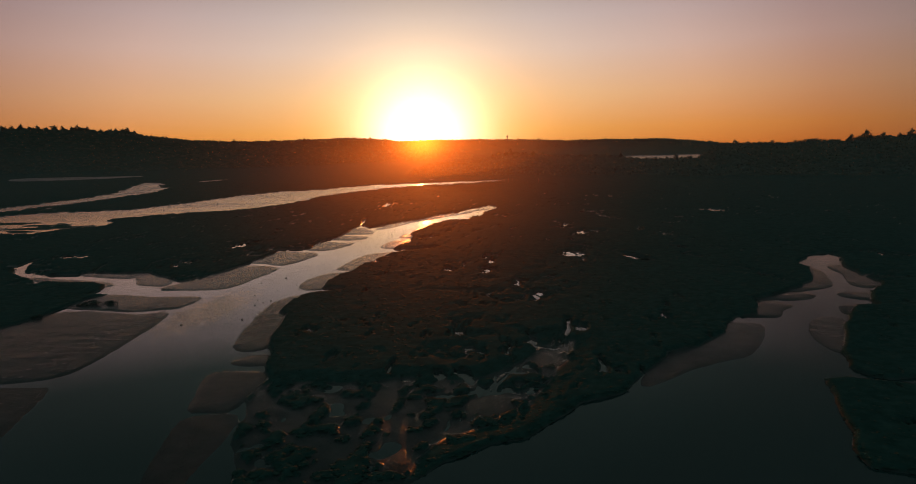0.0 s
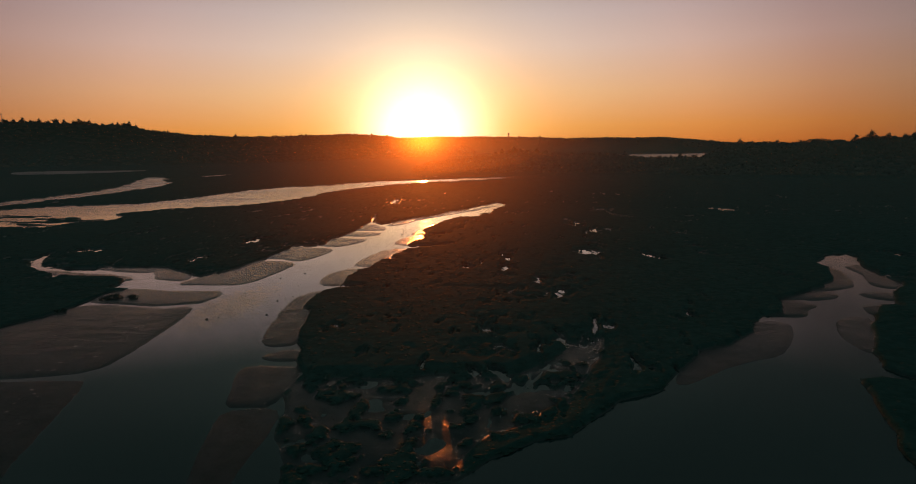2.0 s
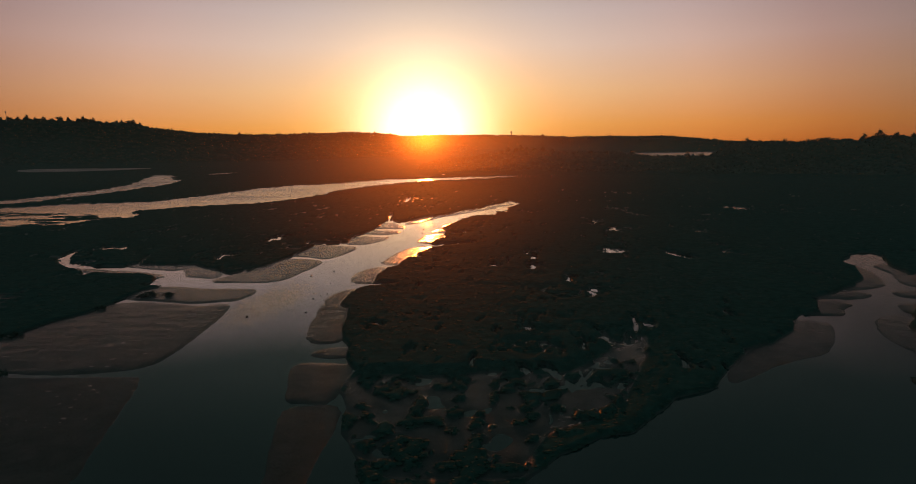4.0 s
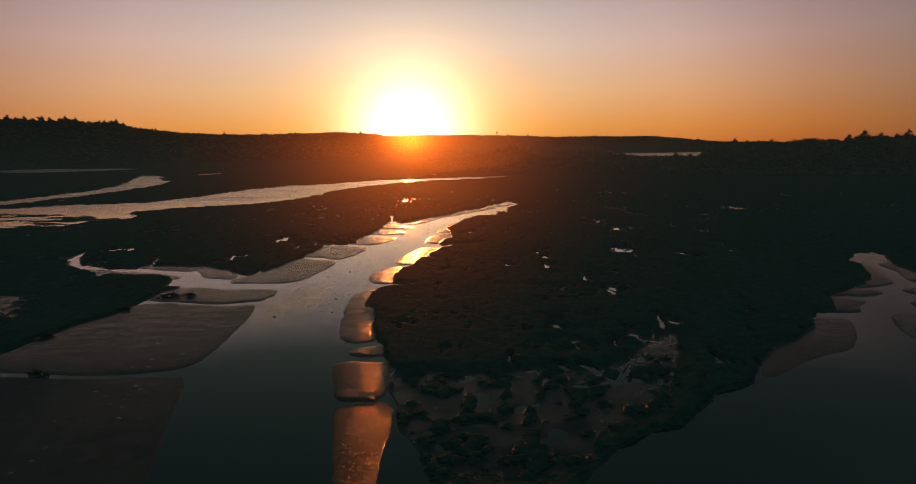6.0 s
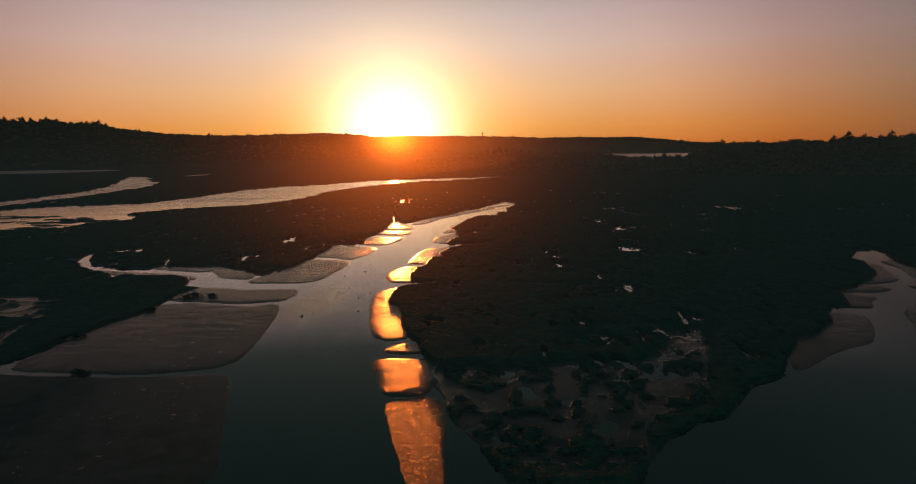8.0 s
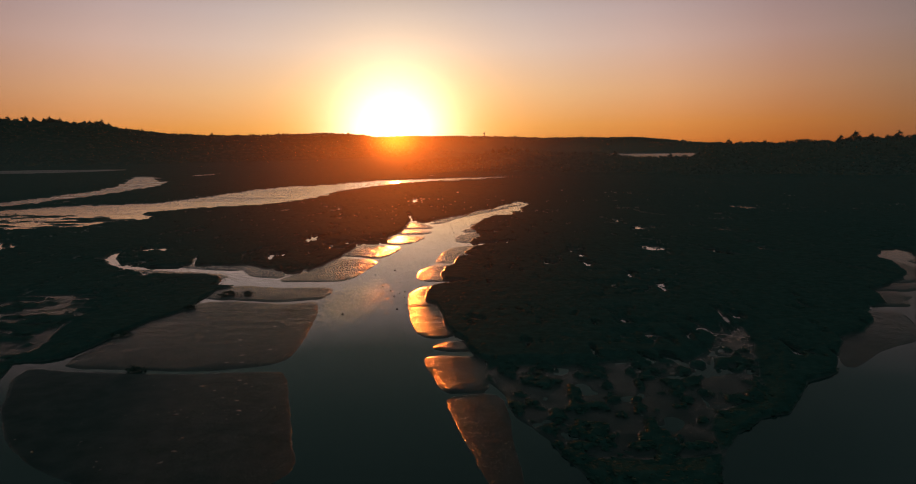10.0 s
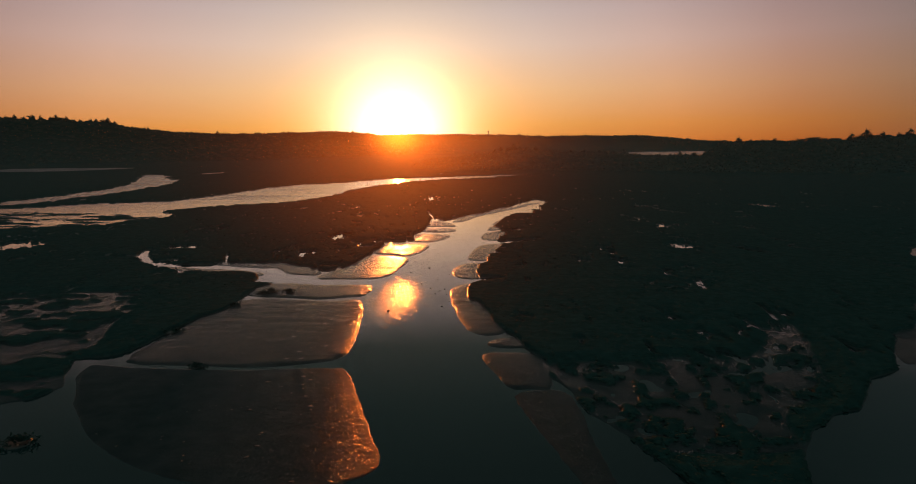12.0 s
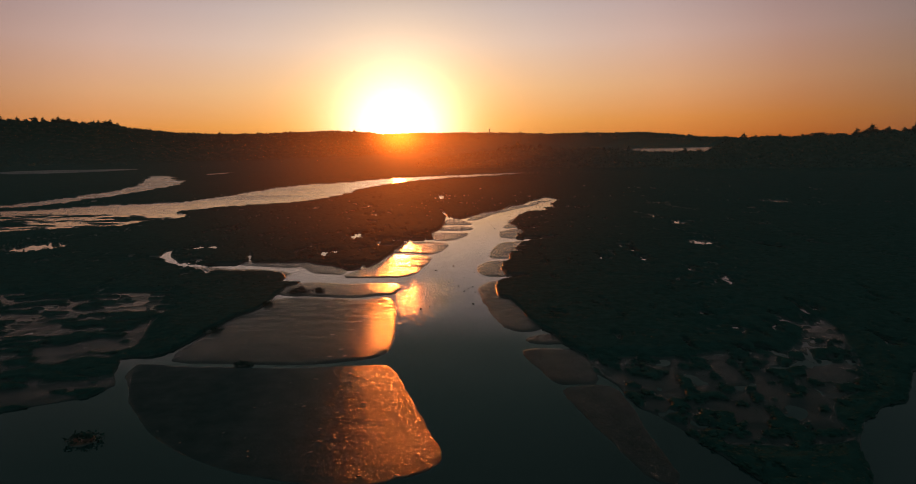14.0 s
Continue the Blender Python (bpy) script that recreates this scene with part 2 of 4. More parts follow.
def glow_sheet_material(density, lobes, top, bearings=()):
    """Nearly clear sheet to imitate haze and lens glare; spreads passing light forward."""
    m, t, b = material("glow_sheet")
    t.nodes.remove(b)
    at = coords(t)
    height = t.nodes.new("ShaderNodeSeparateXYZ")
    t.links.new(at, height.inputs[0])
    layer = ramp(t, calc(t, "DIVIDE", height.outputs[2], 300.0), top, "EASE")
    # fades the imitated glow outside a span of bearings
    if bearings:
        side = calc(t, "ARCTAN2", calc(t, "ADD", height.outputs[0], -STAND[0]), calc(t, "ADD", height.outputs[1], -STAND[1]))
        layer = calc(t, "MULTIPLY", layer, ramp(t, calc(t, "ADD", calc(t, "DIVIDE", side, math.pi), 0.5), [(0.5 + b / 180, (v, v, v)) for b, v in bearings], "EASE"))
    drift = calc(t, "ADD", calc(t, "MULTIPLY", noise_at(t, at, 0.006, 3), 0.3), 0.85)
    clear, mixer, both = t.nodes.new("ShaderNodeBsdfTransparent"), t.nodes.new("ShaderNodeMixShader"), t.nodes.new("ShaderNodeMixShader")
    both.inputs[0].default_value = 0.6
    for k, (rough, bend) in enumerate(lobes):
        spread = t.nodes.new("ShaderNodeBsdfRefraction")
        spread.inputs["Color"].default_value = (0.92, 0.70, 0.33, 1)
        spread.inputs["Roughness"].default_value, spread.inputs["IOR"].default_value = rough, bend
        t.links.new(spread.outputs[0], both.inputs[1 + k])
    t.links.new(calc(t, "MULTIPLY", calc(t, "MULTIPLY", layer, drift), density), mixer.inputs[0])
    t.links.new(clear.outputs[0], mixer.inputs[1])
    # light scattered evenly, forward and back; the back share imitates lens veil over blacks
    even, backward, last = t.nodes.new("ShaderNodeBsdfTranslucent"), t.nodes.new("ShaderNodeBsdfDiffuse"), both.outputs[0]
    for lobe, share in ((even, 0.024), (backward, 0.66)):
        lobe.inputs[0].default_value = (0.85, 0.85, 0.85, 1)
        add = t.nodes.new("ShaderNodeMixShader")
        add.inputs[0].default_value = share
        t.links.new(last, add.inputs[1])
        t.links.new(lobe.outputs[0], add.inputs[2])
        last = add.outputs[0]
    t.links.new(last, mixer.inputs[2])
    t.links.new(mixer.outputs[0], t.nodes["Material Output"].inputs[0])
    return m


GROUND, WATER = ground_material(), water_material()
GRASS = plant_material("marsh_grass", (0.013, 0.034, 0.027), (0.020, 0.045, 0.036), 0.8)
LEAF = plant_material("tree_leaf", (0.019, 0.040, 0.032), (0.029, 0.054, 0.043), 0.8)
BARK = solid_material("bark", (0.035, 0.028, 0.022), (0.075, 0.06, 0.048), 0.9)
# added see-through sheets that stand in for haze glow and lens glare
GLOW_SHEET = glow_sheet_material(0.0145, ((0.5, 1.12), (0.68, 1.33)), [(0.0, (0, 0, 0)), (0.047, (1, 1, 1)), (0.107, (0.9, 0.9, 0.9)), (0.183, (0, 0, 0))])
FAR_GLOW_SHEET = glow_sheet_material(0.03, ((0.6, 1.2), (0.75, 1.35)), [(0.0, (0.6, 0.6, 0.6)), (0.05, (1, 1, 1)), (0.2, (0.8, 0.8, 0.8)), (0.6, (0, 0, 0))], ((-13, 0), (-4, 1), (8, 1), (26, 0)))
CLOD = solid_material("weedy_mud", (0.014, 0.015, 0.010), (0.040, 0.036, 0.026), 0.5, 8.0)
STEEL = solid_material("weathered_steel", (0.10, 0.10, 0.10), (0.22, 0.21, 0.20), 0.6)
CONCRETE = solid_material("grey_concrete", (0.22, 0.21, 0.19), (0.36, 0.34, 0.31), 0.85, 0.6)
OLD_WOOD = solid_material("tarred_timber", (0.03, 0.026, 0.022), (0.09, 0.08, 0.07), 0.8, 3.0)

# ---- the plan of the estuary: shores and mud tongues, in metres ----
MID_LEFT_FAR = [(-5, 370), (-12, 389), (-25, 347), (-32, 334), (-42, 305), (-48, 300), (-56, 281), (-60, 272), (-64, 282), (-69, 312), (-70, 318), (-65, 277), (-64.4, 247.7), (-67.5, 233.8), (-66.4, 213.5), (-76.3, 211.7), (-74.6, 202.2), (-76.1, 188.0), (-77.7, 169.8), (-80.0, 160.4), (-80.6, 155.6), (-85.4, 160.7), (-91.1, 163.7), (-99.4, 170.6), (-107.3, 169.3), (-114.1, 170.8), (-120.9, 187.5), (-116.2, 172.8), (-118.1, 169.2), (-128.0, 169.1), (-137.1, 174.4), (-144.6, 184.1), (-149.7, 196.9)]
MID_LEFT_NEAR = [(-151.5, 197.1), (-149.1, 187.7), (-145.8, 180.1), (-138.5, 171.7), (-130.2, 164.8), (-121.7, 160.0), (-114.2, 157.1), (-104.7, 156.4), (-99.9, 153.0), (-97.9, 148.4), (-97.9, 142.9), (-92.3, 142.6), (-94.4, 138.8), (-94.4, 132.7), (-94.4, 127.6), (-93.1, 119.8), (-94.2, 114.3), (-96.7, 110.5), (-96.8, 106.4), (-97.6, 100.8), (-97.7, 95.4), (-98.8, 90.4), (-101.4, 88.2), (-105.2, 87.4), (-101.9, 80.3), (-99.1, 75.7), (-100.4, 71.6), (-104.4, 69.3), (-108.7, 67.0)]
MID_RIGHT_FAR = [(-6, 362), (-13, 341), (-11, 327), (-17, 318), (-19, 303), (-27, 302), (-32, 289), (-36, 264), (-37.8, 251.9), (-34.3, 234.9), (-34.4, 223.4), (-36.8, 222.1), (-37.5, 211.8), (-34.5, 208.7), (-24.5, 216.2), (-25.3, 210.5), (-34.8, 204.7), (-37.6, 196.1), (-41.3, 177.5), (-41.9, 169.8), (-44.0, 163.7), (-44.0, 153.8), (-43.6, 148.6), (-38.9, 146.8), (-42.9, 144.3), (-45.8, 141.1), (-46.3, 134.8)]
MID_RIGHT_NEAR = [(-45.8, 125.7), (-43.7, 123.5), (-42.0, 115.7), (-41.1, 108.3), (-39.0, 102.1), (-37.3, 98.8), (-36.3, 93.6), (-34.8, 89.4), (-33.3, 87.6), (-33.9, 80.2), (-31.3, 74.6), (-30.8, 70.3), (-30.1, 66.9), (-27.1, 61.7), (-26.3, 58.5)]
EAST_LEFT = [(-9.3, 59.1), (-6.4, 63.3), (-1.8, 67.4), (1.9, 68.9), (6.1, 74.6), (9.3, 79.2), (14.9, 82.8), (17.4, 87.6), (23.4, 97.1), (24.1, 100.3), (30.2, 103.0), (36.3, 111.0), (38.7, 116.7), (41.7, 120.7), (46.4, 122.8), (50.6, 135.3), (56.2, 139.5), (64.1, 146.4), (70.0, 154.1), (74.6, 165.0), (76.7, 177.7), (85.3, 191.0), (91.9, 192.7)]
EAST_RIGHT = [(91.6, 186.4), (86.0, 171.8), (84.1, 160.7), (84.2, 153.5), (81.3, 147.1), (76.0, 141.3), (72.9, 135.8), (70.2, 128.8), (67.1, 128.9), (61.4, 121.8), (56.0, 112.0), (50.5, 100.7), (47.3, 93.1), (47.8, 90.0), (49.7, 88.0), (53.8, 89.0)]
EAST_RIGHT_NEAR = [(51.7, 85.5), (47.8, 87.1), (44.8, 88.4), (41.7, 87.5), (40.0, 81.3), (38.1, 75.9), (37.0, 71.5), (35.1, 67.3), (34.6, 63.6), (37.6, 62.4)]
RIVER_UP = [(-329, 357), (-304, 356), (-288, 386), (-260, 389), (-238, 406), (-238, 426), (-230, 455), (-228, 498), (-219, 565), (-194, 593), (-175, 607), (-157, 667), (-129, 695), (-98, 710), (-66, 726), (-33, 742), (-4, 762)]
RIVER_LOW = [(-7, 714), (-34, 697), (-65, 669), (-88, 653), (-119, 608), (-135, 565), (-145, 503), (-147, 471), (-145, 441), (-153, 407), (-164, 378), (-181, 366), (-199, 358), (-205, 342), (-213, 330), (-199, 313), (-192, 296), (-207, 288), (-204, 270), (-220, 264), (-249.6, 251.9)]
WEST_CREEK = [(-342, 373), (-327, 378), (-325, 402), (-326, 473), (-335, 542), (-344, 603), (-368, 684), (-407, 735), (-463, 847), (-519, 907), (-479, 805), (-385, 615), (-366, 543), (-355, 468), (-355, 417), (-359, 396)]
FAR_POOL = [(-887, 1089), (-783, 1090), (-739, 1173), (-739, 1300), (-837, 1320), (-958, 1351), (-1047, 1299)]
MUD_A = [(-56.8, 266.1), (-50.1, 269.6), (-45.9, 288.1), (-37.2, 305.5), (-25.2, 328.0), (-16.8, 343.7), (-24.2, 341.6), (-35.8, 326.7), (-45.1, 306.9), (-52.8, 289.2)]
MUD_B = [(-65.9, 261.0), (-64.7, 274.0), (-62.7, 276.0), (-55.5, 263.8), (-52.6, 255.1), (-54.5, 251.4), (-63.5, 252.6), (-66.5, 251.0)]
MUD_C = [(-66.7, 247.2), (-54.2, 247.5), (-52.0, 241.6), (-54.1, 234.8), (-59.1, 233.7), (-64.6, 236.1), (-66.8, 236.4)]
MUD_D = [(-66.9, 231.3), (-58.9, 228.7), (-54.4, 229.8), (-54.7, 221.9), (-56.7, 213.2), (-59.7, 209.3), (-63.7, 209.7), (-66.9, 210.1), (-68.4, 223.4)]
MUD_E = [(-76.1, 209.6), (-67.9, 207.4), (-60.0, 204.0), (-60.1, 193.9), (-62.3, 183.9), (-64.6, 179.9), (-69.0, 183.4), (-73.0, 184.9), (-77.0, 185.2), (-76.8, 194.3), (-76.4, 203.0)]
MUD_F = [(-77.8, 181.0), (-70.9, 181.5), (-63.8, 177.8), (-63.7, 170.0), (-64.8, 159.6), (-66.1, 151.0), (-68.4, 147.5), (-72.7, 147.1), (-78.5, 147.4), (-82.9, 147.7), (-84.0, 151.4), (-81.3, 155.9), (-81.1, 163.3), (-80.3, 171.3), (-79.2, 177.1)]
MUD_G = [(-93.0, 154.8), (-95.8, 160.7), (-98.7, 165.1), (-104.8, 166.4), (-112.1, 168.8), (-100.2, 173.5), (-91.9, 167.3), (-85.5, 161.6), (-83.6, 151.2), (-88.5, 153.0)]
MUD_H = [(-91.6, 128.7), (-95.0, 131.1), (-94.8, 138.3), (-93.4, 141.5), (-89.7, 143.3), (-82.8, 140.9), (-77.2, 140.5), (-72.5, 140.9), (-69.0, 140.7), (-67.7, 136.2), (-67.9, 130.8), (-68.9, 128.6), (-71.8, 128.2), (-75.8, 126.2), (-81.0, 127.0), (-86.4, 128.4)]
MUD_I = [(-96.2, 116.7), (-95.2, 124.0), (-90.0, 127.5), (-82.0, 126.0), (-75.4, 124.1), (-71.9, 125.0), (-69.9, 126.5), (-67.9, 124.3), (-66.0, 115.4), (-64.7, 104.9), (-63.7, 94.4), (-63.9, 89.2), (-65.0, 87.0), (-67.9, 85.4), (-72.0, 84.2), (-77.0, 83.5), (-86.1, 84.5), (-93.3, 84.7), (-96.7, 86.1), (-97.2, 95.3), (-96.6, 106.0)]
MUD_J = [(-102.8, 84.9), (-94.5, 83.4), (-85.3, 82.5), (-76.6, 82.0), (-69.9, 82.9), (-64.8, 83.1), (-62.7, 83.0), (-60.8, 78.4), (-58.3, 71.0), (-56.7, 65.6), (-54.8, 60.1), (-53.5, 56.6), (-53.5, 54.1), (-54.5, 52.3), (-57.1, 50.6), (-60.4, 49.8), (-67.0, 49.8), (-78.6, 54.2), (-90.2, 64.2)]
MUD_K = [(-26, 339), (-16, 364), (-7, 366), (-17, 349)]
MUD_R = [(-39.5, 257.3), (-35.2, 276.6), (-27.6, 292.9), (-18.1, 308.0), (-22.5, 289.5), (-28.7, 271.0), (-32.5, 258.4), (-36.1, 256.9)]
MUD_S = [(-41.4, 242.1), (-39.1, 253.2), (-32.8, 252.4), (-33.5, 241.1), (-39.3, 238.2)]
MUD_T = [(-43.7, 220.6), (-41.4, 233.3), (-37.0, 237.9), (-32.6, 237.4), (-33.5, 224.1), (-35.6, 213.8), (-39.3, 211.3), (-42.6, 214.5)]
MUD_U = [(-47.2, 176.4), (-45.6, 190.2), (-43.5, 202.3), (-38.6, 204.4), (-33.7, 206.6), (-29.7, 207.5), (-34.7, 192.7), (-39.0, 179.8), (-40.2, 172.9), (-44.3, 171.3), (-46.6, 173.4)]
MUD_V = [(-50.4, 155.3), (-49.7, 163.5), (-46.8, 168.7), (-42.3, 169.2), (-41.8, 160.4), (-42.0, 148.7), (-43.4, 146.6), (-47.0, 146.8), (-49.3, 149.9)]
MUD_W = [(-49.8, 135.0), (-48.1, 139.9), (-45.1, 141.7), (-45.7, 133.0), (-43.2, 124.5), (-41.4, 114.7), (-40.1, 107.9), (-38.7, 101.7), (-41.2, 99.3), (-44.6, 100.8), (-46.7, 108.5), (-48.0, 117.3), (-49.5, 127.5)]
MUD_X = [(-42.2, 95.0), (-40.4, 97.6), (-37.3, 98.8), (-35.6, 92.9), (-38.9, 92.4), (-41.6, 93.7)]
MUD_Y = [(-42.9, 89.0), (-41.6, 90.3), (-37.9, 90.6), (-34.3, 90.0), (-33.4, 82.5), (-33.5, 75.3), (-36.4, 75.3), (-39.0, 75.3), (-40.2, 79.1), (-41.8, 83.8)]
MUD_Z = [(-38.5, 73.7), (-35.9, 74.5), (-33.0, 74.9), (-31.5, 72.0), (-31.2, 63.6), (-30.9, 55.6), (-30.5, 50.1), (-32.9, 50.1), (-34.3, 55.6), (-35.7, 60.7), (-37.2, 65.9), (-38.1, 70.1)]
MUD_MA = [(75.8, 173.5), (77.2, 169.2), (76.1, 161.3), (71.9, 148.2), (69.1, 145.8), (65.0, 143.5), (61.5, 142.4), (59.6, 143.6), (64.0, 149.8), (70.1, 157.8), (74.7, 166.8)]
MUD_MB = [(58.3, 141.9), (63.1, 141.2), (63.6, 138.9), (62.3, 136.7), (59.9, 134.6), (55.9, 133.2), (53.7, 134.8), (50.9, 134.3), (51.7, 137.0), (56.1, 140.8)]
MUD_MC = [(50.5, 133.8), (53.1, 133.2), (54.9, 130.2), (54.3, 128.2), (52.5, 126.9), (51.1, 124.6), (49.4, 121.1), (47.0, 120.3), (42.5, 120.8), (45.4, 126.0), (48.2, 130.8)]
MUD_MD = [(81.1, 172.4), (80.6, 167.3), (80.0, 161.8), (78.4, 156.7), (76.0, 150.7), (76.0, 146.8), (78.3, 144.9), (82.4, 149.1), (83.7, 158.7), (85.0, 167.9), (86.0, 174.7)]
MUD_ME = [(68.1, 140.5), (72.1, 142.1), (75.3, 141.4), (74.6, 137.0), (72.1, 133.3), (69.9, 134.4), (68.2, 136.6)]
MUD_MF = [(63.7, 129.5), (65.9, 130.9), (68.1, 129.9), (69.5, 127.5), (64.5, 123.9), (61.8, 122.7), (62.4, 125.8)]
MUD_MG = [(38.6, 116.7), (42.4, 117.5), (44.4, 116.2), (42.7, 110.6), (38.9, 103.3), (35.5, 98.0), (31.4, 95.8), (26.4, 92.6), (22.1, 88.5), (17.4, 84.3), (18.2, 88.5), (22.6, 96.8), (26.0, 100.9), (31.2, 106.6), (35.6, 111.8)]
MUD_MH = [(51.1, 113.5), (54.7, 119.4), (58.2, 121.4), (60.1, 120.1), (54.6, 108.2), (50.0, 98.9), (48.6, 101.2), (48.9, 106.5)]
SPECK_E = [(-35.1, 85.4), (-28.3, 87.2), (-21.5, 86.3), (-13.9, 89.3), (-7.9, 87.4), (-2.4, 89.4), (4.6, 100.8), (8.1, 111.9), (11.9, 109.3), (11.2, 98.8), (7.7, 89.5), (4.5, 80.8), (1.4, 74.4), (-2.5, 70.0), (-6.5, 67.6), (-8.3, 62.1), (-8.9, 56.6), (-26.5, 56.0), (-29.9, 63.9), (-32.5, 72.8), (-33.7, 78.1)]
SPECK_W = [(-178.8, 136.7), (-159.7, 133.9), (-153.3, 136.6), (-139.1, 134.0), (-128.2, 135.2), (-119.0, 135.9), (-112.1, 122.3), (-110.4, 110.6), (-105.7, 97.2), (-104.2, 87.4), (-94.6, 69.3), (-96.6, 65.4), (-107.2, 65.0), (-116.0, 65.1)]
MUD_L = [(-117.7, 168.3), (-116.4, 173.8), (-108.6, 173.2), (-100.2, 173.5), (-97.7, 166.8), (-99.3, 161.7), (-105.6, 163.9), (-110.8, 165.1)]
MUD_N = [(-134.1, 166.0), (-122.9, 159.3), (-113.6, 155.4), (-103.9, 154.0), (-99.2, 150.7), (-97.9, 154.4), (-102.0, 157.8), (-109.3, 160.8), (-117.8, 162.2), (-127.3, 165.5)]
SPECKLE_RIVER = [(-205, 285), (-200, 300), (-225, 312), (-300, 335), (-345, 318), (-330, 240), (-250, 250)]
OPEN_WATER = (MID_LEFT_FAR + MID_LEFT_NEAR + [(-150, 52), (-260, 0), (-320, -300), (200, -300), (160, 0), (60, 52)] + EAST_RIGHT_NEAR[::-1]
              + [(70, 84), (95, 86), (95, 92), (70, 92)] + EAST_RIGHT[::-1] + EAST_LEFT[::-1] + [(-14, 48), (-18, 42), (-22, 48)] + MID_RIGHT_NEAR[::-1] + MID_RIGHT_FAR[::-1])
RIVER = RIVER_UP + RIVER_LOW + [(-330, 232), (-600, 225), (-900, 260), (-900, 420), (-600, 400), (-400, 365)]
WEST_CREEK_BED = WEST_CREEK + [(-460, 392), (-460, 368)]
SEA = [(110, 1350), (500, 1250), (1480, 3750), (960, 4150), (370, 4200)]
# pools: x, y, half width, half depth, turn
POOLS = [(23.8, 270.2, 2.8, 7.9, 0), (45.4, 319.7, 2.0, 15.8, 8), (28.3, 250.0, 1.0, 5.9, -10), (23.1, 218.0, 1.8, 4.7, 5), (-5.4, 181.3, 1.5, 10.7, 0), (36.8, 190.7, 3.2, 6.2, 8), (101.7, 333.1, 5.1, 8.4, -10), (61.4, 166.9, 0.9, 8.4, 5),
         (105.6, 189.9, 4.5, 7.7, 8), (7.1, 140.3, 0.7, 4.7, -10), (2.5, 153.1, 0.9, 2.6, 5), (52.9, 196.8, 1.1, 5.5, 8), (19.7, 197.8, 2.1, 5.2, -10), (-16.6, 173.9, 1.4, 4.2, 5), (-25.6, 117.1, 1.5, 2.6, 0), (-9.3, 113.0, 0.9, 3.2, 8),
         (-35.3, 111.7, 0.7, 2.1, 5), (-32.4, 144.4, 1.1, 2.4, 0), (-8.7, 88.8, 2.7, 1.9, 8), (16.4, 97.0, 0.8, 3.4, 5), (-75.1, 400.2, 2.5, 24.3, 8), (-114.3, 321.3, 1.1, 13.6, -10), (-95.4, 258.5, 1.4, 5.6, 5), (-94.3, 225.2, 2.0, 9.3, 0),
         (-148.8, 251.4, 1.2, 7.6, 8), (-156.2, 246.1, 0.9, 7.5, -10), (-140.5, 201.6, 5.1, 5.6, 5), (-96.7, 183.8, 2.1, 7.0, 0), (-104.1, 180.8, 0.6, 4.3, 8), (-86.0, 859.2, 5.4, 54.6, -10), (-202.2, 206.2, 8.2, 10.9, 8), (-106.4, 190.3, 0.6, 9.7, -10),
         (-181.0, 180.2, 1.9, 6.8, 5), (-431.1, 919.0, 10.5, 40.0, 0), (53.8, 208.6, 1.2, 5.4, 0)]
BRANCHES = [(11.0, 119.5, 1.0), (10.6, 113, 1.2), (8.9, 104, 1.2), (6.1, 102, 0.9), (3.1, 97.3, 1.0), (1.2, 92.9, 1.2), (-1.3, 85.3, 1.6), (-5.2, 81.8, 2.0), (-8.4, 80.7, 1.8)]
# side creeks running into the turf: from, to, half width
SIDE_CREEKS = [(-38.2, 206.4, -32.1, 209.8, 3.4), (-32.1, 209.8, -24.7, 213.3, 3.4), (-44.0, 145.7, -41.4, 146.3, 2.4), (-41.4, 146.3, -39.0, 146.8, 2.4), (-31.5, 238.0, -26.6, 242.8, 2.2)]
# ridges seen from the middle of the flight: bearing, height, distance of the crest
WEST_RIDGE = [(-60, 126, 2700), (-41.9, 136, 2600), (-37.0, 142, 2600), (-33.5, 139, 2600), (-30.0, 131, 2600), (-29.0, 117, 2600), (-27.6, 108, 2600), (-25.5, 97, 2600), (-23.3, 92, 2600),
              (-18.7, 91, 2600), (-13.4, 113, 3200), (-10.5, 115, 3600), (-9.0, 105, 3800), (-6.4, 102, 4000), (-4.4, 69, 4100), (-2.4, 30, 4150)]
FAR_RIDGE = [(-12, 90, 4550), (-9.5, 118, 4550), (-6.4, 128, 4550), (-2.4, 126, 4550), (1.2, 120, 4550), (6.3, 103, 4550), (8.8, 106, 4550), (11.7, 100, 4550), (13.6, 100, 4550),
             (15.9, 84, 4550), (17.8, 65, 4600), (22.6, 41, 4750), (27.4, 32, 4850), (40, 20, 4850)]
WOOD_BELT = [(-6, 2, 1050), (-4.4, 12, 1050), (-1.4, 18, 1050), (1.7, 24, 1020), (3.3, 27, 1000), (5.3, 25, 1000), (7.3, 22, 980), (9, 22, 970), (10.5, 21.3, 960), (12.5, 19.5, 950), (13.6, 17.3, 940), (15.0, 15.8, 930), (17.8, 16, 900), (19.5, 17, 850)]
EAST_RIDGE = [(17.5, 6, 930), (20.4, 31.5, 900), (21.5, 32.1, 900), (22.6, 32.5, 900), (23.6, 33.1, 900), (24.7, 32.7, 900), (25.8, 32.6, 900), (26.6, 34.7, 900), (27.8, 34.2, 900), (28.8, 32.5, 900), (29.5, 33.5, 900), (30.1, 35.3, 900), (30.8, 35.6, 900), (31.5, 35.3, 900), (32.7, 35.4, 900), (37.1, 39, 900), (60, 38, 900)]
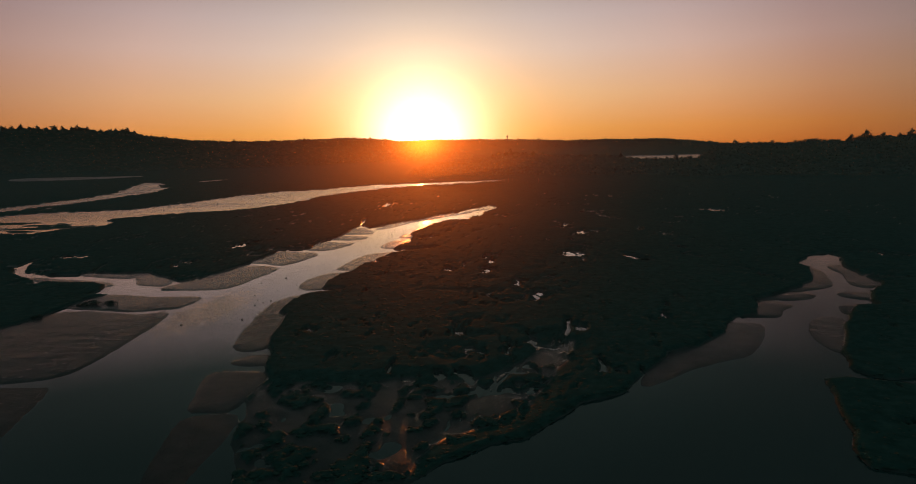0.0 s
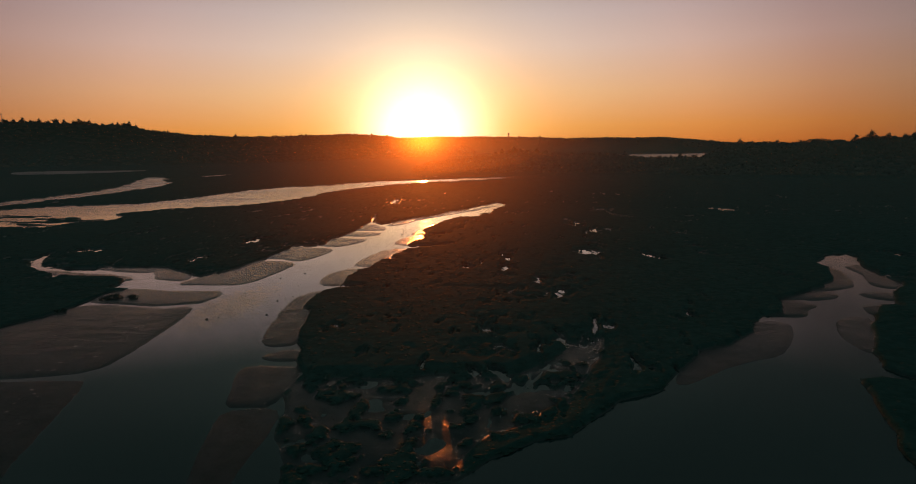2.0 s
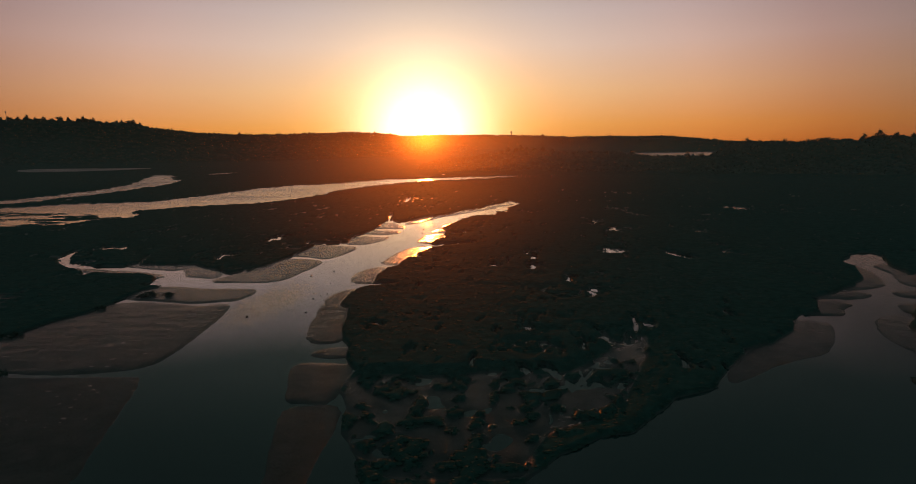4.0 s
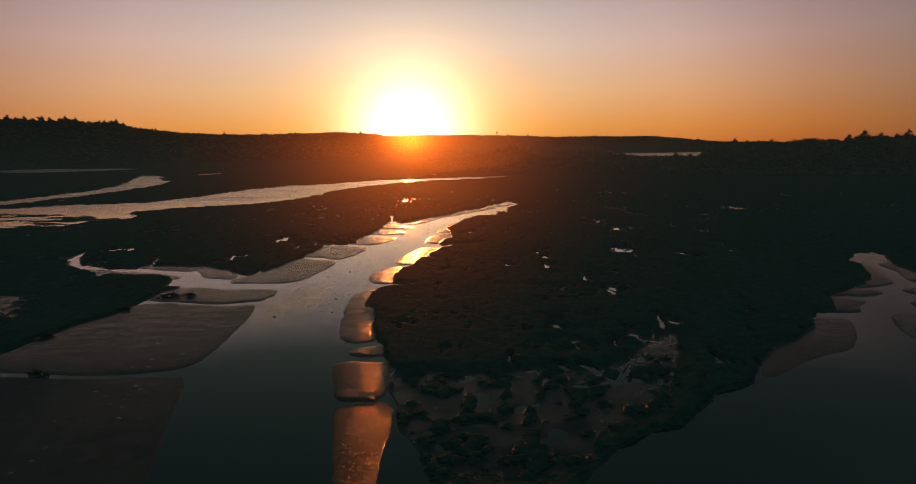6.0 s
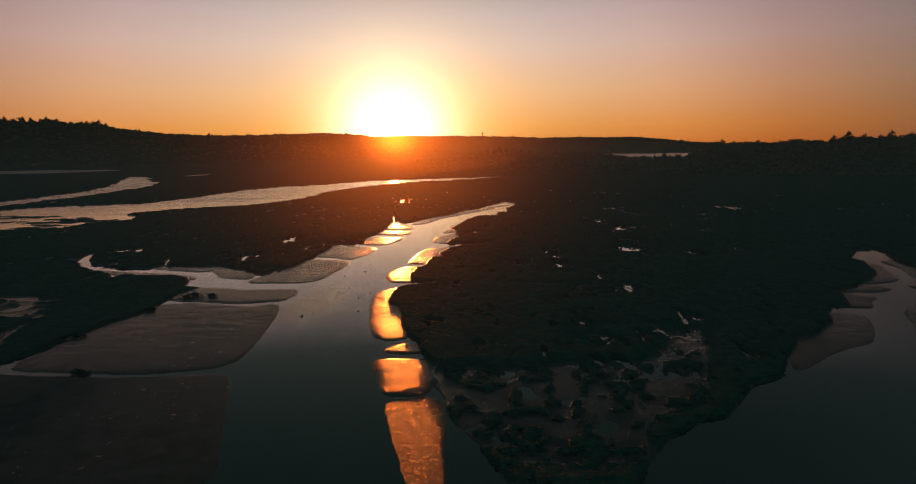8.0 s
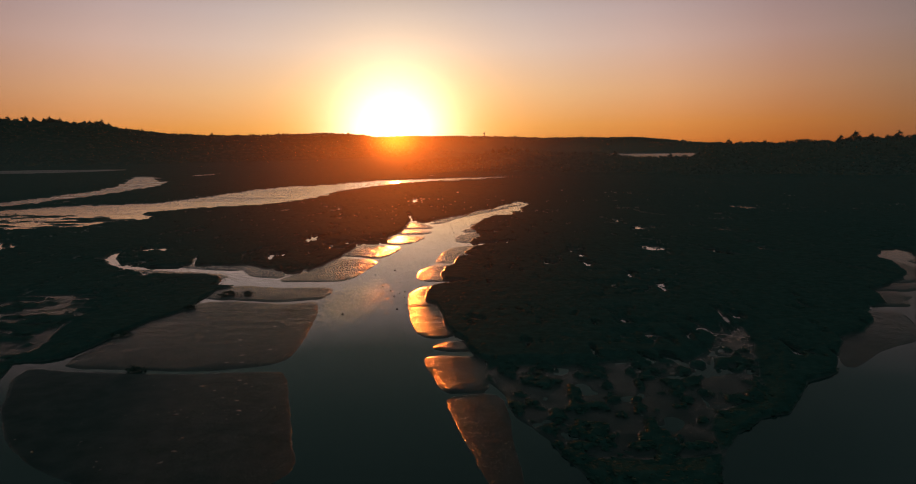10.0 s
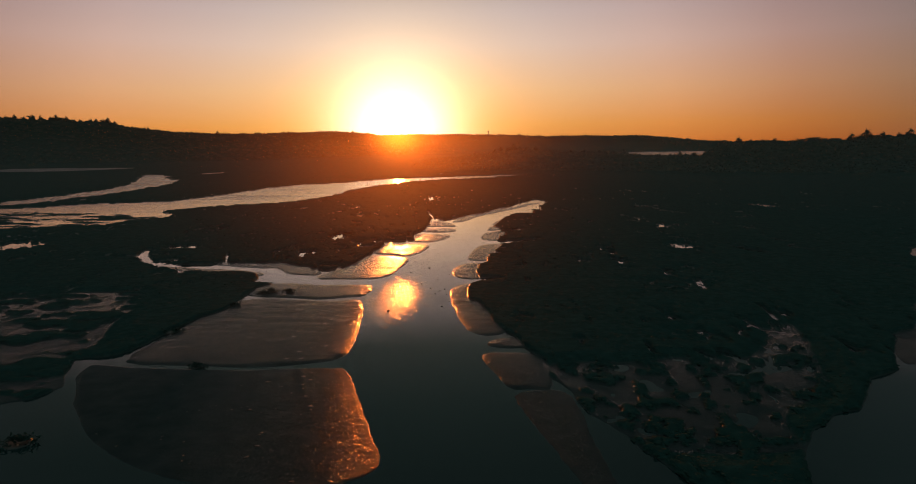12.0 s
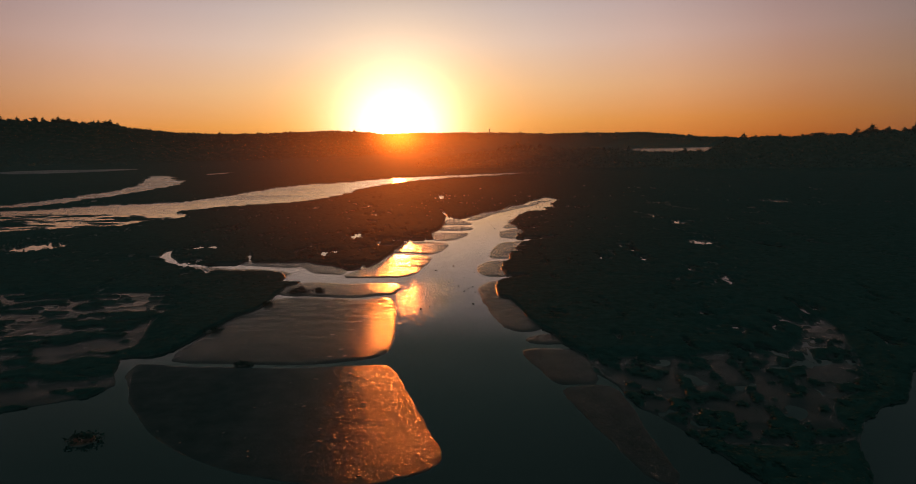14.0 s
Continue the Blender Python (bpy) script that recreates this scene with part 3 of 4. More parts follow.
MUD = [MUD_A, MUD_B, MUD_C, MUD_D, MUD_E, MUD_F, MUD_G, MUD_H, MUD_I, MUD_L, MUD_N, MUD_K, MUD_R, MUD_S, MUD_T, MUD_U, MUD_V, MUD_W, MUD_X, MUD_Y, MUD_MA, MUD_MB, MUD_MC, MUD_MD, MUD_ME, MUD_MF]
MUD_LOW = [MUD_J, MUD_Z, MUD_MG, MUD_MH]


# ---- the lie of the land ----
def lattice(ix, iy, seed):
    n = (ix * 374761393 + iy * 668265263 + seed * 982451653) & 0x7FFFFFFF
    n = ((n ^ (n >> 13)) * 1274126177) & 0x7FFFFFFF
    return ((n ^ (n >> 16)) & 0xFFFF) / 65535.0


def value_noise(x, y, size, seed):
    """Smooth noise from 0 to 1 with cells of that size."""
    x, y = x / size, y / size
    ix, iy = np.floor(x).astype(np.int64), np.floor(y).astype(np.int64)
    fx, fy = x - ix, y - iy
    fx, fy = fx * fx * (3 - 2 * fx), fy * fy * (3 - 2 * fy)
    a, b = lattice(ix, iy, seed), lattice(ix + 1, iy, seed)
    c, d = lattice(ix, iy + 1, seed), lattice(ix + 1, iy + 1, seed)
    return (a * (1 - fx) + b * fx) * (1 - fy) + (c * (1 - fx) + d * fx) * fy


def fbm(x, y, size, seed, octaves=3):
    total, weight, share = 0.0, 0.0, 1.0
    for k in range(octaves):
        total = total + share * value_noise(x, y, size / 2 ** k, seed + k)
        weight += share
        share *= 0.55
    return total / weight


def rounded(points, times=1):
    p = np.array(points, float)
    for _ in range(times):
        q = np.roll(p, -1, axis=0)
        p = np.stack((0.75 * p + 0.25 * q, 0.25 * p + 0.75 * q), axis=1).reshape(-1, 2)
    return p


def inside(points, x, y, reach, times=1):
    """Signed distance to a closed outline, positive inside, cut at -reach."""
    p = rounded(points, times)
    out = np.full(x.shape, -float(reach))
    near = np.nonzero((x > p[:, 0].min() - reach) & (x < p[:, 0].max() + reach) & (y > p[:, 1].min() - reach) & (y < p[:, 1].max() + reach))[0]
    if not len(near):
        return out
    px, py = x[near], y[near]
    best, odd = np.full(px.shape, 1e12), np.zeros(px.shape, bool)
    for (ax, ay), (bx, by) in zip(p, np.roll(p, -1, axis=0)):
        dx, dy = bx - ax, by - ay
        k = np.clip(((px - ax) * dx + (py - ay) * dy) / (dx * dx + dy * dy + 1e-9), 0, 1)
        best = np.minimum(best, (px - ax - k * dx) ** 2 + (py - ay - k * dy) ** 2)
        if dy:
            odd ^= ((ay > py) != (by > py)) & (px < ax + (py - ay) * dx / dy)
    out[near] = np.maximum(np.where(odd, 1, -1) * np.sqrt(best), -reach)
    return out


def ridge(rows, x, y, foot, seed, rough):
    """A long hill: height and distance of its crest by bearing, rising from foot (a share of the distance)."""
    b = np.degrees(np.arctan2(x - STAND[0], y - STAND[1]))
    r = np.hypot(x - STAND[0], y - STAND[1])
    table = np.array(rows, float)
    h, far = np.interp(b, table[:, 0], table[:, 1]), np.interp(b, table[:, 0], table[:, 2])
    edge = np.clip((b - table[0, 0]) / 3 + 1, 0, 1) * np.clip((table[-1, 0] - b) / 3 + 1, 0, 1)
    k = r / far
    up = np.clip((k - foot) / (1 - foot), 0, 1)
    up = up * up * (3 - 2 * up)
    down = np.clip((k - 1) / 0.3, 0, 1)
    bumps = 1 + rough * (fbm(x, y, 90, seed, 4) - 0.5) * (1 - 0.8 * np.clip(up * 1.4 - 0.4, 0, 1))
    return h * edge * up * bumps * (1 - down * down * (3 - 2 * down))


def land(x, y):
    """Height of the ground and how bare (muddy) it is, for arrays of places."""
    x, y = np.asarray(x, float), np.asarray(y, float)
    away = np.hypot(x - STAND[0], y - STAND[1])
    size = np.clip(away / 110, 0.8, 6)
    fray = (fbm(x, y, 5.0, 11, 3) - 0.5) * 1.6 + (fbm(x, y, 16.0, 14, 2) - 0.5) * np.clip(away / 130 - 0.6, 0, 3)
    frayed = fray * size
    top = 0.58 + 0.13 * fbm(x, y, 7.0, 21, 4) + 0.3 * (fbm(x, y, 40.0, 25, 2) - 0.5)
    open_d = inside(OPEN_WATER, x, y, 40, 0)
    open_d = np.maximum(open_d, inside(RIVER, x, y, 40, 1))
    open_d = np.maximum(open_d, inside(WEST_CREEK_BED, x, y, 40, 1))
    open_d = np.maximum(open_d, inside(FAR_POOL, x, y, 40, 1))
    open_d = np.maximum(open_d, inside(SEA, x, y, 60, 1))
    d = open_d + frayed * 0.55
    shard = fbm(x + 0.3 * y, y * 0.45, 1.9, 111, 3) - 0.5
    for px, py, length, width, turn in POOLS:
        near = np.nonzero((abs(x - px) < 2 * (length + width)) & (abs(y - py) < 2 * (length + width)))[0]
        c, s = math.cos(radians(turn)), math.sin(radians(turn))
        u, v = x[near] - px, y[near] - py
        q = np.hypot((u * c + v * s) / length, (v * c - u * s) / width)
        d[near] = np.maximum(d[near], (1 - q) * min(length, width) * 0.7 + (shard[near] * 5.0 - 0.35) * min(2.0, min(length, width)))
    for (ax, ay, aw), (bx, by, bw) in zip(BRANCHES, BRANCHES[1:]):
        near = np.nonzero((abs(x - ax) < 14) & (abs(y - ay) < 14))[0]
        k = np.clip(((x[near] - ax) * (bx - ax) + (y[near] - ay) * (by - ay)) / ((bx - ax) ** 2 + (by - ay) ** 2), 0, 1)
        gap = np.hypot(x[near] - ax - k * (bx - ax), y[near] - ay - k * (by - ay))
        d[near] = np.maximum(d[near], (aw + k * (bw - aw)) * 0.2 - gap + fray[near] * 1.1)
    for ax, ay, bx, by, wide in SIDE_CREEKS:
        k = np.clip(((x - ax) * (bx - ax) + (y - ay) * (by - ay)) / ((bx - ax) ** 2 + (by - ay) ** 2), 0, 1)
        d = np.maximum(d, wide * (1 - 0.5 * k) - np.hypot(x - ax - k * (bx - ax), y - ay - k * (by - ay)) + fray)
    # small scattered puddles in the turf
    wet = np.minimum(fbm(x, y * 0.3, 1.7, 71, 3) - 0.78 - 0.02 * np.clip(x / 60, 0, 1), (fbm(x, y, 45, 75, 2) - 0.45) * 0.5) * 6 * np.clip(away / 150, 0.7, 2)
    rill = np.minimum((0.014 - abs(fbm(x, y * 0.6, 9.0, 91, 4) - 0.5)) * 9, (fbm(x, y, 20, 95, 3) - 0.74) * 4)
    d = np.maximum(d, np.where((away < 500) & (y > 50), np.maximum(wet, rill), -1))
    z = np.where(d < 0, np.minimum(top, 0.02 - d * 1.1), np.maximum(-d * 0.3, -1.2))
    # broken turf standing in shallow water
    patch = np.maximum(np.maximum(inside(SPECK_E, x, y, 12), inside(SPECK_W, x, y, 12)), inside(SPECKLE_RIVER, x, y, 20))
    blobs = np.where(x < -90, fbm(x * 0.5, y, 2.6, 33, 3), fbm(x, y * 0.7, 1.5, 31, 3)) * 0.8 + fbm(x, y, 12.0, 35, 2) * 0.2
    shallow = (blobs - np.where(x < -90, 0.50, 0.55)) * 5
    k = np.clip(patch / 4 + 0.6, 0, 1) * (patch > -11.9)
    z = np.where((k > 0) & (z > -0.3), np.minimum(z, z * (1 - k) + k * np.clip(shallow, np.where(x < -90, -0.02, -0.05) + 0.17 * fbm(x, y, 3.5, 37, 2), 0.42)), z)
    flats = inside(SPECKLE_RIVER, x, y, 20)
    z = np.where(flats > -4, np.maximum(z, np.clip((fbm(x * 0.45, y, 5.0, 81, 4) - 0.50 + 0.01 * np.minimum(flats, 8)) * 1.5, -0.3, 0.4)), z)
    # mud tongues between the gullies
    mud = np.full(x.shape, -30.0)
    for tongue in MUD:
        mud = np.maximum(mud, inside(tongue, x, y, 30, 1))
    worn = mud + (fbm(x, y, 2.2, 41, 3) - 0.5) * 0.7 * np.clip(away / 120, 0.6, 2.5)
    bank = np.where(worn > 0, 0.03 + 0.09 * (1 - np.exp(-worn / 0.45)) + 0.14 * (1 - np.exp(-worn / 5)), np.maximum(worn * 0.16 + 0.03, -1.0))
    low = np.full(x.shape, -30.0)
    for tongue in MUD_LOW:
        low = np.maximum(low, inside(tongue, x, y, 30, 1))
    low = low + (fbm(x, y, 2.2, 41, 3) - 0.5) * 0.5
    bank = np.maximum(bank, np.where(low > 0, 0.025 + 0.045 * (1 - np.exp(-low / 5)), np.maximum(low * 0.1 + 0.025, -1.0)))
    ripple = np.where((low > 0) & (worn < 0), 0.10 + 0.95 * np.clip((x + 82) / 14, 0, 1), 1.0 + 0.7 * np.clip((y - 122) / 35, 0, 1))
    film = np.where(low > 0, np.where(x < -50, 0.05 + 0.23 * np.clip((x + 82) / 14, 0, 1), 0.32), 0.38 + 0.87 * np.clip((y - 122) / 35, 0, 1))
    film = np.where(patch > -1, np.where(x < -90, 0.22, 0.45), np.where(x > 30, np.where(low > 0, 0.3, 0.12), film))
    ripple = np.where(patch > -1, 0.6, np.where(x > 30, 0.35, ripple))
    worn = np.maximum(worn, low)
    bank = bank + (fbm(x, y, 1.6, 45, 2) - 0.5) * 0.025 + np.where(worn > 0, (fbm(x * 0.35, y, 2.4, 47, 3) - 0.5) * np.where(low > 0, 0.035, 0.10) * ripple, 0)
    z = np.where(open_d > -1.2, np.maximum(z, bank), z)
    bare = np.clip((0.17 - (z - np.where(worn > 0, bank, 0))) / 0.08, 0, 1)
    for rows, foot, seed, rough in ((WEST_RIDGE, 0.86, 51, 0.25), (FAR_RIDGE, 0.98, 55, 0.1), (WOOD_BELT, 0.78, 59, 0.4), (EAST_RIDGE, 0.80, 63, 0.4)):
        hill = ridge(rows, x, y, foot, seed, rough)
        z = np.where(hill > 0.3, np.maximum(z, hill), z)
        bare = np.where(hill > 0.3, 0, bare)
    return z, bare, ripple, film


def sheet(name, x, y, z, mat, **floats):
    """A grid of places as one smooth-shaded mesh."""
    rows, cols = x.shape
    verts = np.stack((x, y, z), axis=-1).reshape(-1, 3)
    i = np.arange(rows * cols).reshape(rows, cols)
    faces = np.stack((i[:-1, :-1], i[:-1, 1:], i[1:, 1:], i[1:, :-1]), axis=-1).reshape(-1, 4)
    me = raw_mesh(name, verts, faces, mat, True)
    for key, values in floats.items():
        me.attributes.new(key, "FLOAT", "POINT").data.foreach_set("value", values.astype(np.float32).ravel())
    return new(name, me)


def raw_mesh(name, verts, faces, mat, smooth=False):
    me = bpy.data.meshes.new(name)
    n, k = faces.shape
    me.vertices.add(len(verts))
    me.vertices.foreach_set("co", np.ascontiguousarray(verts, np.float32).ravel())
    me.loops.add(n * k)
    me.loops.foreach_set("vertex_index", np.ascontiguousarray(faces, np.int32).ravel())
    me.polygons.add(n)
    me.polygons.foreach_set("loop_start", np.arange(0, n * k, k, dtype=np.int32))
    me.polygons.foreach_set("use_smooth", np.full(n, smooth))
    me.update(calc_edges=True)
    me.materials.append(mat)
    return me


def build_ground():
    near = 31 * 1105 / np.linspace(31 * 1105 / 45, 31 * 1105 / 700, 430)
    ys = np.concatenate((np.linspace(-4900, -60, 16), np.linspace(-20, 44, 10), near, np.geomspace(712, 4960, 150)))
    side = np.linspace(-1, 1, 1060)
    outer = np.linspace(0, 1, 14)[1:]
    wide = 0.75 * np.maximum(ys, 30) + 38
    mid = -24 - 0.1 * np.maximum(ys, 0)
    x = mid[:, None] + wide[:, None] * side[None, :]
    left = x[:, :1] + (-4960 - x[:, :1]) * outer[None, ::-1] ** 1.6
    right = x[:, -1:] + (4960 - x[:, -1:]) * outer[None, :] ** 1.6
    x = np.concatenate((left, x, right), axis=1)
    y = np.repeat(ys[:, None], x.shape[1], axis=1)
    z, bare, ripple, film = land(x.ravel(), y.ravel())
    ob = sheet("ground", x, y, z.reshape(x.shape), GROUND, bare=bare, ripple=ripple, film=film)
    tagged(ob, "dark salt marsh and wet grey mud rising to wooded hills", "ground", kind="structure")


def build_water():
    me = bpy.data.meshes.new("water")
    s = 4950
    me.from_pydata([(-s, -s, 0), (s, -s, 0), (s, s, 0), (-s, s, 0)], [], [(0, 1, 2, 3)])
    me.materials.append(WATER)
    tagged(new("water", me), "calm dark tidal water reflecting the sunset sky", "water", kind="structure")


build_ground()
build_water()


def build_glow_sheets():
    """Faint sheets, one behind the other across the valley, imitating haze and lens glare."""
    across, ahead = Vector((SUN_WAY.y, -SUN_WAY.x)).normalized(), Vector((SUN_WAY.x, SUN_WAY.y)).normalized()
    for reach, tall, sheet_mat in ((62.0, 90, GLOW_SHEET), (105.0, 90, GLOW_SHEET), (190.0, 90, GLOW_SHEET), (340.0, 90, GLOW_SHEET), (640.0, 90, GLOW_SHEET), (1150.0, 90, GLOW_SHEET), (740.0, 190, FAR_GLOW_SHEET), (1900.0, 190, FAR_GLOW_SHEET)):
        # the near sheets stand square to the sunlight, the far ones follow the valley round
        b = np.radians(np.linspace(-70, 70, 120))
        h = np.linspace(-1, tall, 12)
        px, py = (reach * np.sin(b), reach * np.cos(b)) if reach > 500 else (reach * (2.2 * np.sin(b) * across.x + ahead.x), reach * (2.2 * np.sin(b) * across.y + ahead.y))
        x = np.repeat((SHEET_STAND[0] + px)[None], 12, axis=0)
        y = np.repeat((SHEET_STAND[1] + py)[None], 12, axis=0)
        ob = sheet("glow_sheet", x, y, np.repeat(h[:, None], 120, axis=1), sheet_mat)
        tagged(ob, "faint upright sheet added to imitate sunset haze and lens glare", "haze", "banks of haze", kind="stuff")


build_glow_sheets()


# ---- building helpers ----
def part(name, bm, mat, parent, label=""):
    """Links a bmesh as one mesh object under a thing or a part."""
    me = bpy.data.meshes.new(name)
    bm.to_mesh(me)
    bm.free()
    me.materials.append(mat)
    ob = new(name, me)
    ob.parent = parent
    if label:
        ob["label"] = label
    return ob


def thing(name, label, category, group=""):
    return tagged(new(name), label, category, group)


def tube(bm, a, b, ra, rb, sides=6):
    """A tapered limb from a to b."""
    a, b = Vector(a), Vector(b)
    turn = (b - a).to_track_quat("Z", "Y")
    rings = []
    for p, r in ((a, ra), (b, rb)):
        rings.append([bm.verts.new(p + turn @ Vector((r * math.cos(2 * math.pi * k / sides), r * math.sin(2 * math.pi * k / sides), 0))) for k in range(sides)])
    for k in range(sides):
        bm.faces.new((rings[0][k], rings[0][(k + 1) % sides], rings[1][(k + 1) % sides], rings[1][k]))
    bm.faces.new(rings[1])
    bm.faces.new(rings[0][::-1])


def leaf_clump(bm, at, size, rng, count):
    """A spray of small bent leaves round a place."""
    for _ in range(count):
        c = at + Vector((rng.gauss(0, 1), rng.gauss(0, 1), rng.gauss(0, 0.7))) * size * 0.6
        u = Vector((rng.gauss(0, 1), rng.gauss(0, 1), rng.gauss(0, 0.6))).normalized()
        v = u.cross(Vector((rng.gauss(0, 1), rng.gauss(0, 1), rng.gauss(0, 1)))).normalized()
        s = size * rng.uniform(0.35, 0.7)
        q = [bm.verts.new(c + u * s), bm.verts.new(c + v * s * 0.5), bm.verts.new(c - u * s * 0.8), bm.verts.new(c - v * s * 0.5 + u.cross(v) * s * 0.25)]
        bm.faces.new((q[0], q[1], q[2]))
        bm.faces.new((q[0], q[2], q[3]))


def make_tree(kind, seed, label, group):
    """Ten-metre tree of one of four habits: broad, bare, pine, thorn."""
    rng = random.Random(seed)
    ob = thing("tree", label, "tree", group)
    wood, leaves = bmesh.new(), bmesh.new()
    if kind == "pine":
        tube(wood, (0, 0, -1.5), (0.2, 0.1, 6.5), 0.28, 0.14)
        tube(wood, (0.2, 0.1, 6.5), (0.1, 0, 9.6), 0.14, 0.04)
        for k in range(34):
            h = rng.uniform(3.0, 9.6)
            reach = (10.2 - h) * 0.42 * rng.uniform(0.6, 1.1) + 0.3
            a = rng.uniform(0, 6.28)
            tip = Vector((math.cos(a) * reach, math.sin(a) * reach, h - reach * 0.15))
            tube(wood, (0.15, 0.05, h), tip, 0.06, 0.02, 4)
            for f in (0.45, 0.75, 1.0):
                leaf_clump(leaves, Vector((0.15, 0.05, h)).lerp(tip, f), 0.75, rng, 5)
    else:
        spread = {"broad": 1.0, "bare": 1.15, "thorn": 0.85}[kind]
        fork = {"broad": 3.0, "bare": 2.6, "thorn": 1.6}[kind]
        tube(wood, (0, 0, -1.5), (0.15, 0.1, fork), 0.42, 0.3)
        tips = []
        for k in range(7):
            a = k * 0.9 + rng.uniform(-0.3, 0.3)
            lean = rng.uniform(0.35, 1.0) * spread
            mid = Vector((0.15 + math.cos(a) * lean * 2.0, 0.1 + math.sin(a) * lean * 2.0, fork + rng.uniform(1.6, 2.8)))
            tube(wood, (0.15, 0.1, fork - 0.2), mid, 0.2, 0.12, 5)
            for j in range(3):
                b = a + rng.uniform(-0.9, 0.9)
                end = mid + Vector((math.cos(b) * rng.uniform(0.6, 1.9) * spread, math.sin(b) * rng.uniform(0.6, 1.9) * spread, rng.uniform(1.0, 3.0)))
                tube(wood, mid, end, 0.11, 0.05, 4)
                tips.append(end)
                for i in range(5 if kind == "bare" else 2):
                    twig = end + Vector((rng.gauss(0, 0.8), rng.gauss(0, 0.8), rng.uniform(0.1, 1.3)))
                    tube(wood, mid.lerp(end, rng.uniform(0.5, 1)), twig, 0.05, 0.02, 3)
                    tips.append(twig)
        # a lobed crown: clumps spread over uneven domes
        if kind == "bare":
            for tip in tips:
                leaf_clump(leaves, tip, 0.6, rng, 4)
        else:
            low, wide = (2.2, 3.6) if kind == "broad" else (1.2, 3.2)
            for k in range(15):
                a, lift = rng.uniform(0, 6.28), rng.random()
                reach = wide * math.sqrt(max(0.05, 1 - (lift - 0.25) ** 2 / 0.62)) * rng.uniform(0.45, 0.95)
                lobe = Vector((math.cos(a) * reach, math.sin(a) * reach, low + lift * (9.0 - low)))
                for i in range(4):
                    leaf_clump(leaves, lobe + Vector((rng.gauss(0, 0.55), rng.gauss(0, 0.55), rng.gauss(0, 0.5))), 1.2, rng, 9)
    part("trunk", wood, BARK, ob, "tapering trunk with forked limbs")
    part("crown", leaves, LEAF, ob, "uneven dusk-dark crown of small leaf clumps")
    return ob


def ground_at(x, y):
    return float(land(np.array([x]), np.array([y]))[0][0])


def polar(bearing, distance):
    return STAND[0] + distance * math.sin(radians(bearing)), STAND[1] + distance * math.cos(radians(bearing))


def crest_distance(rows, bearing):
    table = np.array(rows, float)
    return float(np.interp(bearing, table[:, 0], table[:, 2]))


# ---- plant cover, one mesh a kind ----
def scatter(count, seed, y_low, y_high):
    """Places spread evenly as the eye sees them from the flight."""
    rng = np.random.default_rng(seed)
    v = rng.uniform(1 / y_high, 1 / y_low, count)
    y = 1 / v
    x = -24 - 0.1 * y + rng.uniform(-1, 1, count) * (0.75 * y + 34)
    return x, y, rng


def lumps(name, x, y, z, radius, height, rng, mat, label, category, spikes=0):
    """Cushions of leaves: a six-sided dome with ragged rim, and leaf blades sticking out of it."""
    n = len(x)
    a = np.arange(6) * math.pi / 3
    ring1 = np.stack((np.cos(a), np.sin(a), np.full(6, -0.15)), -1)
    ring2 = np.stack((0.68 * np.cos(a + 0.5), 0.68 * np.sin(a + 0.5), np.full(6, 0.62)), -1)
    shape = np.concatenate((ring1, ring2, [(0.0, 0.0, 0.95)]))
    verts = shape[None] * (1 + rng.uniform(-0.3, 0.3, (n, 13, 1)))
    verts[:, :, 2] *= (1 + rng.uniform(-0.25, 0.35, (n, 13)))
    turn = rng.uniform(0, 6.28, n)
    c, s = np.cos(turn)[:, None], np.sin(turn)[:, None]
    vx, vy = verts[:, :, 0] * radius[:, None] * rng.uniform(0.7, 1.3, (n, 1)), verts[:, :, 1] * radius[:, None]
    verts = np.stack((x[:, None] + vx * c - vy * s, y[:, None] + vx * s + vy * c, z[:, None] + verts[:, :, 2] * height[:, None]), -1)
    f = [(k, (k + 1) % 6, 6 + k) for k in range(6)] + [((k + 1) % 6, 6 + (k + 1) % 6, 6 + k) for k in range(6)] + [(6 + k, 6 + (k + 1) % 6, 12) for k in range(6)]
    faces = (np.array(f)[None] + 13 * np.arange(n)[:, None, None]).reshape(-1, 3)
    all_v, all_f = [verts.reshape(-1, 3)], [faces]
    if spikes:
        m = n * spikes
        owner = np.repeat(np.arange(n), spikes)
        a = rng.uniform(0, 6.28, m)
        out = rng.uniform(0.1, 0.95, m) * radius[owner]
        base = np.stack((x[owner] + np.cos(a) * out, y[owner] + np.sin(a) * out, z[owner] + height[owner] * (0.75 - 0.6 * (out / radius[owner]) ** 2)), -1)
        w = radius[owner] * rng.uniform(0.10, 0.24, m)
        across = np.stack((-np.sin(a + rng.normal(0, 0.8, m)) * w, np.cos(a) * w, np.zeros(m)), -1)
        tip = base + np.stack((np.cos(a) * radius[owner] * 0.3, np.sin(a) * radius[owner] * 0.3, height[owner] * rng.uniform(0.35, 0.9, m)), -1)
        tri = np.stack((base - across, base + across, tip), 1).reshape(-1, 3)
        all_v.append(tri)
        all_f.append((np.arange(m * 3).reshape(-1, 3) + 13 * n))
    ob = new(name, raw_mesh(name, np.concatenate(all_v), np.concatenate(all_f), mat, True))
    return tagged(ob, label, category, kind="stuff")


